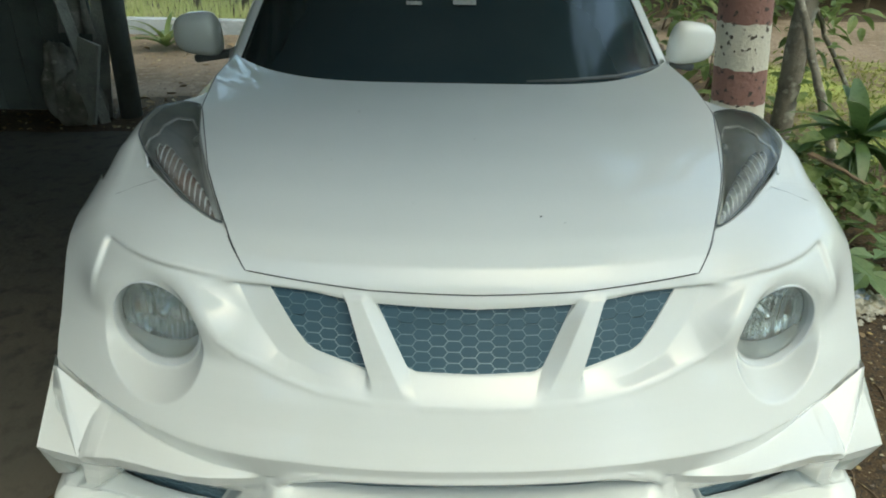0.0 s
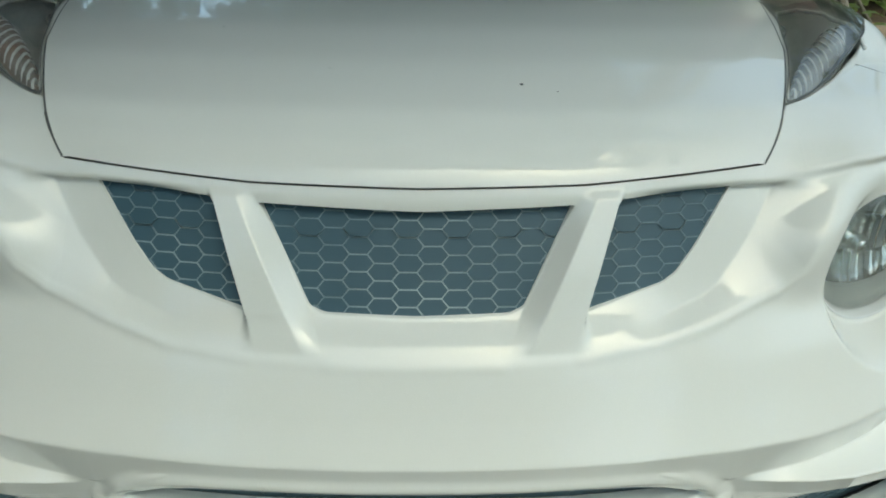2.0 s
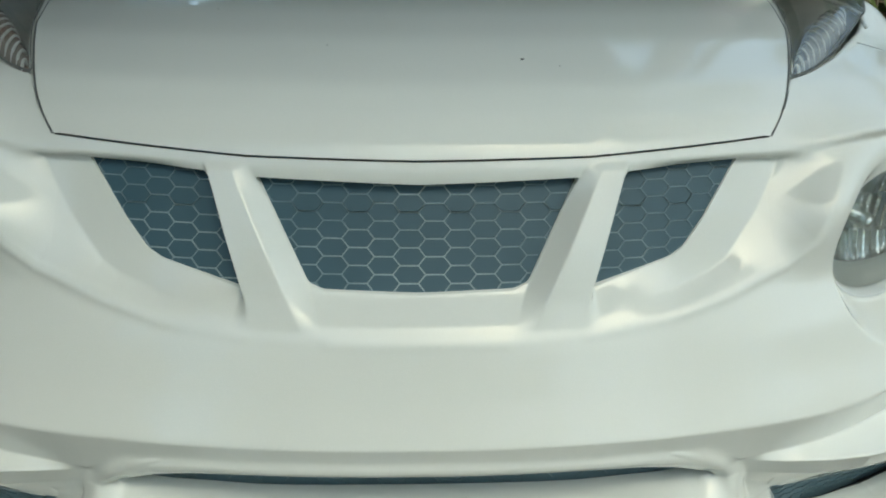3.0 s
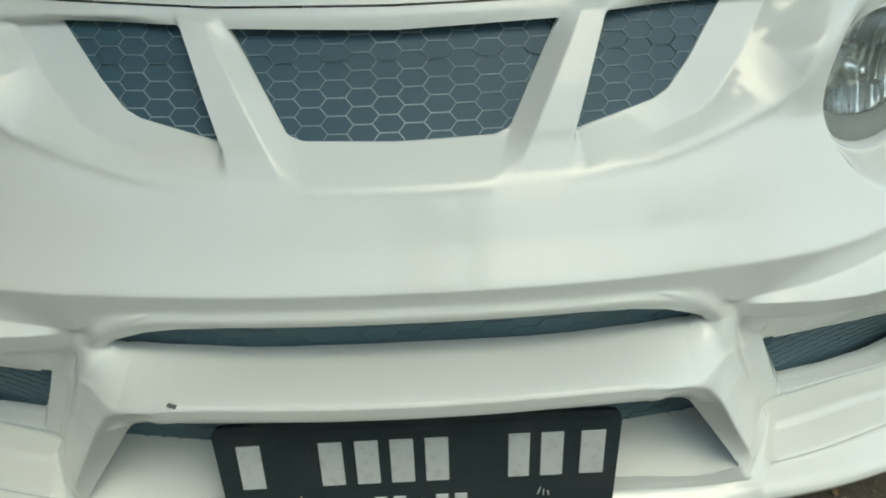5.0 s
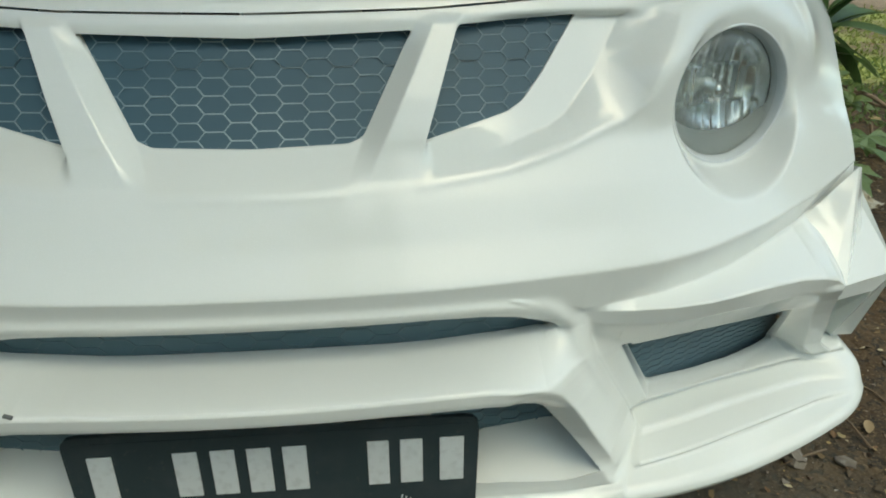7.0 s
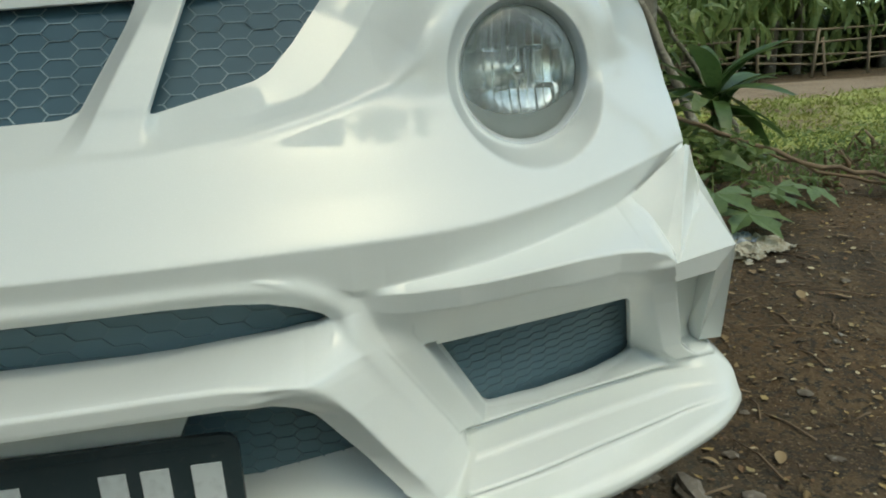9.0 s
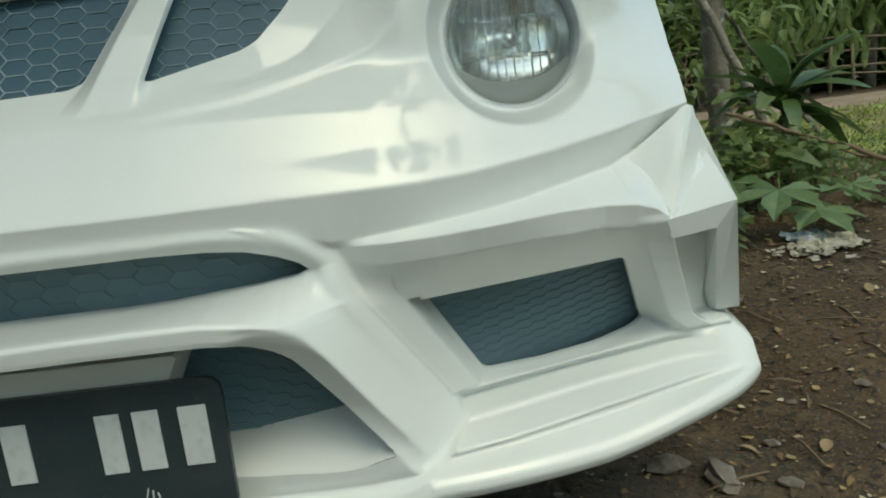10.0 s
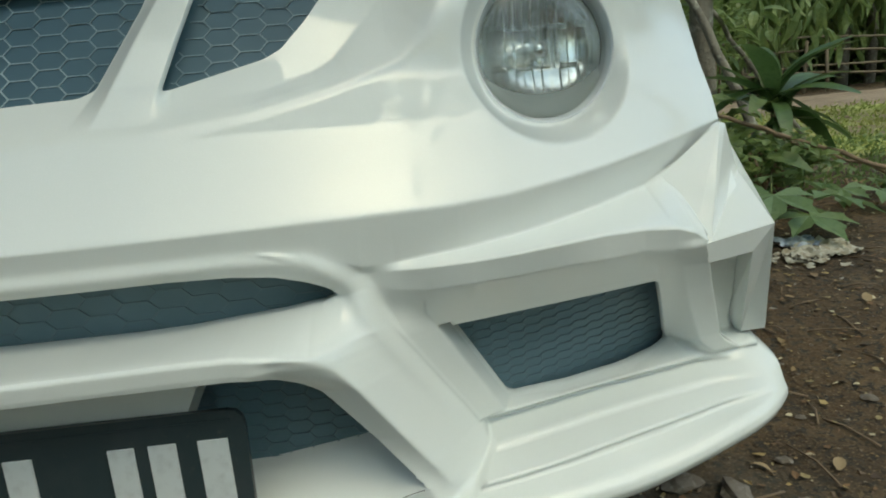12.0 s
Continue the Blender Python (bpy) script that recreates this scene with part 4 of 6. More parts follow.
# corner fins: small angled blades with a square window
for s in (-1, 1):
    def P(x, y, z):
        return (s * x, y, z)
    bm = bmesh.new()
    # upper facets: a broad one, a narrow shaded one, and the outer one; below them the strip, the post and their returns
    v = {k: bm.verts.new(P(*p)) for k, p in dict(
        a=(.740, .124, .5035), b=(.857, .176, .5735), c=(.777, .049, .440), d=(.875, .070, .453), e=(.883, .182, .507), f=(.790, .0505, .4455), g=(.868, .184, .570), h=(.898, .25, .552),
        w1=(.765, .094, .4765), w2=(.775, .067, .453), pti=(.849, .078, .420), wtl=(.788, .058, .415), pbo=(.915, .168, .284), pbi=(.883, .173, .281),
        wtr=(.800, .13, .412), pt2=(.863, .162, .408), pb2=(.878, .215, .281), po2=(.925, .33, .30)).items()}
    flat = np.linalg.solve(np.array([[*v[k].co.xz, 1] for k in "abc"]), [v[k].co.y for k in "abc"])
    for k in ("w1", "w2"):
        v[k].co.y = flat @ [*v[k].co.xz, 1]
    v["f"].co = v["c"].co.lerp(v["d"].co, 0.13)
    strip = ("c", "d", "wtl")
    v["pti"].co.y = np.linalg.solve(np.array([[*v[k].co.xz, 1] for k in strip]), [v[k].co.y for k in strip]) @ [*v["pti"].co.xz, 1]
    for q in ("a w1 b", "w1 w2 b", "w2 f b", "w2 c f", "f e g", "f g b", "f d e", "e d h", "e h g", "c wtl pti d f", "d pti pbi pbo", "wtl wtr pt2 pti", "pti pt2 pb2 pbi", "d pbo po2 h"):
        bm.faces.new([v[k] for k in q.split()])
    bmesh.ops.recalc_face_normals(bm, faces=bm.faces[:])
    part("corner_fin", bm, PAINT, car, "angular white fin with a window")

# number plate, its characters as plain bars
plate_m = pose(0.006, -0.070, 0.272)
bm = bmesh.new()
outline = rounded([(-0.249, 0.080), (0.249, 0.080), (0.246, -0.080), (-0.246, -0.080)], 0.018)
lo = [bm.verts.new((x, -0.003, z)) for x, z in outline]
hi = [bm.verts.new((x, 0.004, z)) for x, z in outline]
bm.faces.new(lo)
bm.faces.new(hi[::-1])
for k in range(len(lo)):
    bm.faces.new((lo[k], hi[k], hi[(k + 1) % len(lo)], lo[(k + 1) % len(lo)]))
bmesh.ops.recalc_face_normals(bm, faces=bm.faces[:])
plate = part("number_plate", bm, PLATE, car, "black number plate with pale grey bars", plate_m)
for x0, x1, z0, z1 in ((-.226, -.189, -.018, .052), (-.127, -.090, -.018, .052), (-.083, -.046, -.018, .052), (-.040, -.003, -.018, .052), (.003, .040, -.018, .052), (.106, .140, -.018, .052), (.146, .182, -.018, .052), (.195, .234, -.018, .052),
                       (-.060, -.044, -.060, -.041), (-.036, -.020, -.060, -.041), (-.002, .003, -.052, -.047), (.018, .034, -.060, -.041), (.042, .058, -.060, -.041)):
    k = 0.22 * (x1 - x0) if z1 - z0 > .03 else 0.0
    part("bar", box_bm(x1 - x0 - k, 0.0026, z1 - z0 - k * .3, 0.0009, pose((x0 + x1) / 2, -0.0038, (z0 + z1) / 2)), CHARS, plate)
part("rim_bead", box_bm(0.470, 0.002, 0.0022, 0.0007, pose(0, -0.0036, 0.070)), PLATE, plate)
bm = bmesh.new()
vv = [bm.verts.new(p) for p in ((-.169, -.0042, -.054), (-.151, -.0045, -.032), (-.143, -.0042, -.080), (-.143, -.0060, -.094), (-.168, -.0060, -.096), (-.165, -.0042, -.076))]
bm.faces.new(vv)
part("torn_tape", bm, TAPE, plate, "grey torn tape scrap")
bm = bmesh.new()
bmesh.ops.create_circle(bm, cap_ends=True, segments=11, radius=0.011)
for q in bm.verts:
    q.co = Vector((q.co.x * random.uniform(.8, 1.3) - .213, -0.0036, q.co.y * random.uniform(.55, .9) - .046))
part("paint_blot", bm, TAPE, plate, "pale paint blot")
for k in range(3):
    part("scratch", box_bm(0.0016, 0.0012, 0.012 - .002 * k, 0.0004, pose(.150 + .006 * k, -0.0034, -.044 - .002 * k, 0, 18 - 14 * k, 0)), CHARS, plate, "pale scratch in the paint")
part("chip", box_bm(0.010, 0.004, 0.003, 0.001, pose(-0.236, -0.060, 0.1790)), GAP, car, "dark paint chip")
part("chip", box_bm(0.010, 0.004, 0.004, 0.001, pose(-0.259, -0.117, 0.4215, 0, 25, 0)), GAP, car, "dark paint chip")

# specks of dirt on the bonnet
for x, y, r in ((0.134, 0.225, .0032), (-.258, .684, .0022), (.401, .738, .002), (-.30, .42, .0015), (.02, .52, .0013), (.18, .21, .0013), (-.12, .26, .0012)):
    bm = bmesh.new()
    bmesh.ops.create_icosphere(bm, subdivisions=1, radius=r)
    part("dirt_speck", bm, GAP, car, "", pose(x, y, float(skin_z(np.array(x), np.array(y))) + .0016, 10, 0, 40) @ Matrix.Diagonal((1.2, .8, .35, 1)))

# ---- the rest of the car ----
def strip(rows, flip=False):
    a = np.array(rows, float)
    return mesh_of(a.reshape(-1, 3), grid_faces(a.shape[0], a.shape[1], flip))


# windscreen and its pillars
ub = np.linspace(-1, 1, 41)
rows_g, tops = [], []
for t in np.linspace(0, 1, 16):
    half = 0.690 - 0.115 * t
    rows_g.append([(half * u, 0.935 + 0.30 * abs(half * u / 0.68) ** 4 + 1.19 * t - 0.20 * t * abs(u) ** 4, 0.992 - 0.022 * abs(u) ** 4 * (1 - t) + 0.52 * t - 0.06 * u * u * t) for u in ub])
part("windscreen", strip(rows_g), GLASS, car, "dark tinted windscreen")
for s in (-1, 1):
    pl = []
    for r in rows_g:
        p = np.array(r[-1 if s > 0 else 0])
        pl.append([p + [0.0, -0.004, 0.004], p + [s * 0.022, 0.004, 0.010], p + [s * 0.045, 0.05, 0.0], p + [s * 0.05, 0.09, -0.01]])
    part("windscreen_pillar", strip(pl, s < 0), PAINT, car)
# pale stickers at the top of the glass and a wiper at its foot
for x, y, z, w, h in ((-.127, 1.319, 1.162, .050, .020), (.036, 1.327, 1.168, .074, .036)):
    part("sticker", box_bm(w, h, .0015, .0004, pose(x, y - .002, z + .001, 23.6, 0, 0)), TAPE, car, "pale sticker inside the glass")
run = [(.20, .955, 1.000), (.34, .975, 1.003), (.48, 1.020, 1.006), (.60, 1.115, 1.008), (.655, 1.185, 1.006)]
part("wiper", mesh_of(*tube(run, [.004, .006, .006, .006, .004], 6)), GAP, car, "black wiper blade")
# roof
rows_r = []
for t in np.linspace(0, 1, 24):
    y = 2.13 + 1.65 * t
    half = 0.60 + 0.02 * math.sin(t * math.pi) - 0.05 * t
    rows_r.append([(half * u, y - 0.09 * u * u * (1 - t), 1.50 + 0.06 * math.sin(min(t * 1.6, 1.57)) - 0.10 * t * t - 0.055 * abs(u) ** 3) for u in ub])
part("roof", strip(rows_r), PAINT, car)
# flanks, glasshouse and tail
for s in (-1, 1):
    flank, glass_rows = [], []
    for t in np.linspace(0, 1, 70):
        y = 1.325 + 2.72 * t
        rear = abs(y - 3.39)
        low = 0.33 + math.sqrt(max(0, 0.375 ** 2 - rear ** 2)) if rear < 0.375 else 0.24
        belt = 1.00 + 0.10 * t
        flare = 0.014 * math.exp(-((y - 3.39) / 0.4) ** 2)
        flank.append([(s * (0.795 + 0.05 * smooth(0.35, 0.6, t) + flare + 0.016 * math.sin(k / 8 * math.pi) - 0.13 * smooth(0.9, 1.0, t) - 0.06 * (k / 8) ** 2), y, low + (belt - low) * k / 8) for k in range(9)])
        if 1.5 < y < 3.7:
            g = []
            for k in range(5):
                q = k / 4
                roof_x = 0.60 - 0.05 * t
                top_z = min(1.46, 1.0 + (y - 1.42) * 0.62) - 0.07 * max(0, y - 3.0)
                zz = belt + (max(top_z, belt + 0.01) - belt) * q
                xx = 0.735 + 0.05 * smooth(0.35, 0.6, t) - (0.735 - roof_x) * (zz - belt) / max(0.46, 1e-3)
                g.append((s * xx, y, zz))
            glass_rows.append(g)
    part("flank", strip(flank, s > 0), PAINT, car, "white door side")
    part("side_window", strip(glass_rows, s > 0), GLASS, car, "dark tinted side glass")
tail = []
for t in np.linspace(0, 1, 14):
    z = 0.24 + (1.42 - 0.24) * t
    half = 0.70 - 0.13 * max(0, t - 0.6) / 0.4
    yy = 4.06 - 0.28 * max(0, t - 0.55) / 0.45
    tail.append([(half * u, yy - 0.10 * u * u, z) for u in ub])
part("tailgate", strip(tail, True), PAINT, car)
under = [[(0.80 * u, y, 0.24 + 0.02 * math.sin(y)) for u in np.linspace(-1, 1, 9)] for y in np.linspace(0.12, 3.95, 20)]
part("underbody", strip(under, True), GAP, car)
# dark wall inside the nose and scuttle under the windscreen
part("inner_nose", strip([[(x, 0.20 + 0.2 * x * x, z) for x in np.linspace(-0.80, 0.80, 17)] for z in (0.2, 0.5, 0.78)]), GAP, car)
part("scuttle", strip([[(x, y + 0.30 * (abs(x) / 0.68) ** 4, 0.984 - 0.022 * (abs(x) / .69) ** 4) for x in np.linspace(-0.69, 0.69, 25)] for y in (0.90, 0.98)]), GAP, car)
# mirrors: rounded shells on short stalks
for s in (-1, 1):
    bm = box_bm(0.178, 0.10, 0.155)
    bmesh.ops.subdivide_edges(bm, edges=bm.edges[:], cuts=5, use_grid_fill=True)
    for v in bm.verts:
        a, b, c = v.co.x / 0.089, v.co.y / 0.05, v.co.z / 0.0775
        n = (abs(a) ** 3.2 + abs(b) ** 3.2 + abs(c) ** 3.2) ** (1 / 3.2)
        k = 1 / max(n, 1e-6) * max(abs(a), abs(b), abs(c))
        v.co = Vector((v.co.x * k * (1 - 0.10 * c * (1 if s * a < 0 else 0.2)), v.co.y * k * (1.2 if b < 0 else 0.6), v.co.z * k * (1 - 0.12 * a * s)))
    for f in bm.faces:
        f.smooth = True
    mir = part("wing_mirror", bm, PAINT, car, "white wing mirror", pose(s * 0.935, 1.68, 0.995, 0, 0, s * 8))
    arm = box_bm(0.20, 0.07, 0.030, 0.01)
    part("mirror_arm", arm, GAP, mir, "", pose(-s * 0.07, 0.02, -0.078, 0, s * 10, 0))
# wheels
def wheel(x, y):
    prof = [(0.20, -0.095), (0.24, -0.105), (0.30, -0.108), (0.325, -0.09), (0.332, -0.03), (0.332, 0.03), (0.325, 0.09), (0.30, 0.108), (0.24, 0.105), (0.20, 0.095), (0.20, -0.095)]
    n = 48
    v = [(d, r * math.cos(2 * math.pi * k / n), r * math.sin(2 * math.pi * k / n)) for r, d in prof for k in range(n)]
    f = [(i * n + k, i * n + (k + 1) % n, (i + 1) * n + (k + 1) % n, (i + 1) * n + k) for i in range(len(prof) - 1) for k in range(n)]
    w = new("wheel")
    w.parent = car
    w.matrix_basis = pose(x, y, 0.332)
    part("tyre", mesh_of(v, f), TYRE, w)
    bm = bmesh.new()
    sgn = 1 if x > 0 else -1
    for k in range(5):
        b = box_bm(0.02, 0.045, 0.19, 0.006, pose(0, 0, 0, 72 * k, 0, 0) @ pose(sgn * 0.085, 0, 0.105))
        tmp = bpy.data.meshes.new("tmp")
        b.to_mesh(tmp)
        b.free()
        bm.from_mesh(tmp)
    bmesh.ops.create_cone(bm, cap_ends=True, segments=24, radius1=0.045, radius2=0.04, depth=0.05, matrix=pose(sgn * 0.085, 0, 0, 0, 90, 0))
    part("rim", bm, ALLOY, w)


for x in (-0.775, 0.775):
    for y in (0.86, 3.39):
        wheel(x, y)

# seam between wing and bumper, from the light cluster to the side
for s in (-1, 1):
    run = [Vector((s * x, y, z)) for x, y, z in ((.668, .3825, .910), (.688, .3765, .905), (.709, .3705, .899), (.728, .3625, .893), (.742, .3555, .889), (.752, .356, .8855))]
    part("wing_seam", mesh_of(*tube(run, [.0005] * len(run), 6)), GAP, car)

# ---- ground ----
def ground_z(x, y):
    """Flat under the car, rising gently to a bank beside it."""
    x, y = np.asarray(x, float), np.asarray(y, float)
    return (0.30 * (1 - np.exp(-np.maximum(0, y - 0.3) / 2.0)) + 0.07 * smooth(3.0, 5.2, y)) * smooth(0.85, 1.25, x)


def rough_z(x, y):
    return float(ground_z(x, y)) + noise.noise(Vector((x * 1.7, y * 1.7, 0))) * 0.012 + noise.noise(Vector((x * 7, y * 7, 3))) * 0.006 - 0.006


gx = np.concatenate([np.linspace(-400, -8, 14)[:-1], np.linspace(-8, -1, 60)[:-1], np.linspace(-1, 3, 134)[:-1], np.linspace(3, 9, 61), np.linspace(9, 400, 14)[1:]])
gy = np.concatenate([np.linspace(-400, -5, 14)[:-1], np.linspace(-5, -1, 30)[:-1], np.linspace(-1, 3, 134)[:-1], np.linspace(3, 14, 90), np.linspace(14, 400, 14)[1:]])
GX, GY = np.meshgrid(gx, gy)
GZ = np.array([rough_z(x, y) for x, y in zip(GX.ravel(), GY.ravel())])
near = (np.abs(GX - 0.8) < 2.6) & (np.abs(GY - 1.0) < 2.4)
fine = np.array([noise.noise(Vector((x * 24, y * 24, 9))) * 0.004 if n else 0 for x, y, n in zip(GX.ravel(), GY.ravel(), near.ravel())])
ground = part("ground", mesh_of(np.stack([GX.ravel(), GY.ravel(), GZ + fine], -1), grid_faces(*GX.shape)), SOIL)
tagged(ground, "bare brown soil yard with scattered litter", "ground", kind="structure")


# mossy turf on the bank beyond the plants
mx, my = np.meshgrid(np.linspace(1.7, 8.2, 110), np.linspace(2.1, 5.1, 60))
mz = np.array([rough_z(x, y) + 0.008 - 0.05 * float(smooth(0.30, -0.10, min(x - 2.0, y - 2.3, 8.0 - x, 5.0 - y) + 0.35 * noise.noise(Vector((x * 1.5, y * 1.5, 21))))) for x, y in zip(mx.ravel(), my.ravel())])
turf = part("turf", mesh_of(np.stack([mx.ravel(), my.ravel(), mz], -1), grid_faces(*mx.shape)), MOSS)
tagged(turf, "patchy mossy yellow-green turf on the bank", "turf", kind="structure")



# pale dry earth beyond the shed and beyond the turf, colour lifted for haze
for x0, x1, y0, y1 in ((-7.5, -0.4, 4.3, 7.42), (1.8, 9.5, 4.4, 7.0)):
    ex, ey = np.meshgrid(np.linspace(x0, x1, 90), np.linspace(y0, y1, 50))
    ez = np.array([rough_z(x, y) + 0.006 - 0.05 * float(smooth(0.35, -0.05, min(x - x0, y - y0, x1 - x, y1 + .3 - y) + 0.3 * noise.noise(Vector((x * 1.7, y * 1.7, 5))))) for x, y in zip(ex.ravel(), ey.ravel())])
    earth = part("dry_earth", mesh_of(np.stack([ex.ravel(), ey.ravel(), ez], -1), grid_faces(*ex.shape)), DRYSOIL)
    tagged(earth, "pale dry trodden yard earth, its colour lifted for haze", "ground", kind="structure")


# ---- leaves ----
def blade(length, width, droop=0.3, fold=0.15, n=7, tip=0.9):
    """A long leaf along +y from its foot, bending down, with a folded midrib."""
    v, f = [], []
    for i in range(n):
        t = i / (n - 1)
        w = width / 2 * (math.sin(math.pi * min(1, t * tip + 0.06)) ** 0.7)
        y, z = length * t * (1 - 0.25 * droop * t), -length * droop * t * t
        v += [(-w, y, z + fold * w), (0, y, z), (w, y, z + fold * w)]
        if i:
            o = (i - 1) * 3
            f += [(o, o + 1, o + 4, o + 3), (o + 1, o + 2, o + 5, o + 4)]
    return v, f


def palmate(size):
    """A broad leaf of five pointed lobes, dished, with a raised rib in each."""
    v, f = [(0, 0, 0)], []
    for k in range(5):
        a = radians(-116 + 58 * k)
        r = size * (1 - 0.11 * abs(k - 2))
        o = len(v)
        for rr, off, z in ((0.50, -0.506, .02), (0.77, -0.33, .0), (0.80, -0.17, -.05), (1.08, 0.0, -.16), (0.82, 0.16, -.06), (0.74, 0.35, .0), (0.50, 0.506, .02), (0.36, 0.0, -.035), (0.68, 0.0, -.075)):
            v.append((r * rr * math.sin(a + off), r * rr * math.cos(a + off), z * size))
        f += [(0, o, o + 7), (0, o + 7, o + 6), (o, o + 1, o + 8, o + 7), (o + 1, o + 2, o + 8), (o + 2, o + 3, o + 8), (o + 3, o + 4, o + 8), (o + 4, o + 5, o + 8), (o + 5, o + 6, o + 7, o + 8)]
    return v, f


def moved(vf, m):
    return [m @ Vector(p) for p in vf[0]], vf[1]


def leaf_cloud(rng, centre, spread, count, length, width, droop=0.4, pitch=(-30, 40), shape=None):
    """Many leaves round a centre, in clumps, with gaps between."""
    out = []
    clumps = [Vector([c + s * rng.uniform(-1, 1) for c, s in zip(centre, spread)]) for _ in range(max(3, count // 14))]
    for i in range(count):
        c = clumps[rng.integers(len(clumps))]
        k = rng.uniform(0.65, 1.25)
        m = Matrix.Translation(c + Vector(rng.normal(0, length * 0.85, 3))) @ pose(0, 0, 0, rng.uniform(*pitch), rng.uniform(-35, 35), rng.uniform(0, 360))
        out.append(moved((shape or blade)(length * k, width * k, droop, 0.2, 4) if shape is None else shape(length * k), m))
    return merge(out)


# ---- painted tree ----
tree = thing("tree", "tree trunk painted in red and white bands", "tree")
BANDS = bpy.data.materials.new("limewashed_bands")
BANDS.use_nodes = True
bn, bl = BANDS.node_tree.nodes, BANDS.node_tree.links
geo, sep, ramp = bn.new("ShaderNodeNewGeometry"), bn.new("ShaderNodeSeparateXYZ"), bn.new("ShaderNodeValToRGB")
wob, add, rng_map = bn.new("ShaderNodeTexNoise"), bn.new("ShaderNodeMath"), bn.new("ShaderNodeMapRange")
wob.inputs["Scale"].default_value = 25
add.operation = "MULTIPLY_ADD"
add.inputs[1].default_value = 0.03
bl.new(geo.outputs["Position"], sep.inputs[0])
bl.new(geo.outputs["Position"], wob.inputs["Vector"])
bl.new(wob.outputs["Fac"], add.inputs[0])
bl.new(sep.outputs["Z"], add.inputs[2])
rng_map.inputs["From Min"].default_value, rng_map.inputs["From Max"].default_value = 0.0, 2.0
bl.new(add.outputs[0], rng_map.inputs["Value"])
bl.new(rng_map.outputs["Result"], ramp.inputs["Fac"])
ramp.color_ramp.interpolation = "CONSTANT"
WHITE, RED = (0.58, 0.55, 0.46, 1), (0.25, 0.135, 0.115, 1)
ramp.color_ramp.elements[0].color = WHITE
ramp.color_ramp.elements[0].position = 0.0
ramp.color_ramp.elements[1].position, ramp.color_ramp.elements[1].color = 0.354, RED
for at, col in ((0.427, WHITE), (0.522, RED), (0.615, WHITE), (0.71, RED), (0.80, (0.16, 0.135, 0.11, 1))):
    e = ramp.color_ramp.elements.new(at)
    e.color = col
flake, fr, fm = bn.new("ShaderNodeTexNoise"), bn.new("ShaderNodeMapRange"), bn.new("ShaderNodeMix")
flake.inputs["Scale"].default_value = 38
flake.inputs["Detail"].default_value = 5
bl.new(geo.outputs["Position"], flake.inputs["Vector"])
fr.inputs["From Min"].default_value, fr.inputs["From Max"].default_value = 0.60, 0.64
bl.new(flake.outputs["Fac"], fr.inputs["Value"])
fm.data_type = "RGBA"
fm.inputs["B"].default_value = (0.075, 0.06, 0.05, 1)
bl.new(fr.outputs["Result"], fm.inputs["Factor"])
bl.new(ramp.outputs["Color"], fm.inputs["A"])
bl.new(fm.outputs["Result"], bn["Principled BSDF"].inputs["Base Color"])
bn["Principled BSDF"].inputs["Roughness"].default_value = 0.9
bmp = bn.new("ShaderNodeBump")
bmp.inputs["Strength"].default_value, bmp.inputs["Distance"].default_value = 0.7, 0.01
bl.new(flake.outputs["Fac"], bmp.inputs["Height"])
bl.new(bmp.outputs["Normal"], bn["Principled BSDF"].inputs["Normal"])
hs = np.linspace(0.1, 5.0, 40)
v, f = tube([(1.41 - 0.13 * min(h, 1.4) + 0.05 * max(0, h - 1.4), 2.0, h) for h in hs], [0.122 - 0.012 * h + 0.05 * math.exp(-h * 6) for h in hs], 24, 0.012, 2)
part("trunk", mesh_of(v, f), BANDS, tree)
rng = np.random.default_rng(11)
limbs = []
for k in range(7):
    a = k * 0.9 + 0.4
    p0 = Vector((1.41, 2.0, 3.4 + 0.22 * k))
    p1 = p0 + Vector((math.cos(a) * 0.9, math.sin(a) * 0.9, 0.55))
    limbs.append(tube([p0, (p0 + p1) / 2 + Vector((0, 0, .05)), p1, p1 + Vector((math.cos(a) * .7, math.sin(a) * .7, .25))], [.05, .04, .028, .012], 7, 0, k))
part("limb", mesh_of(*merge(limbs)), BARK, tree)
crown_parts = [leaf_cloud(rng, (0.9 + q * .65 * math.cos(a), 3.4 + q * .65 * math.sin(a), 4.9 + 0.4 * math.sin(3 * a)), (.9, .9, .5), 45, .26, .13) for q in (0.5, 1.6) for a in np.arange(0, 6.2, 1.5 if q < 1 else .7)]
part("crown", mesh_of(*merge(crown_parts), smooth=False), LEAF, tree)

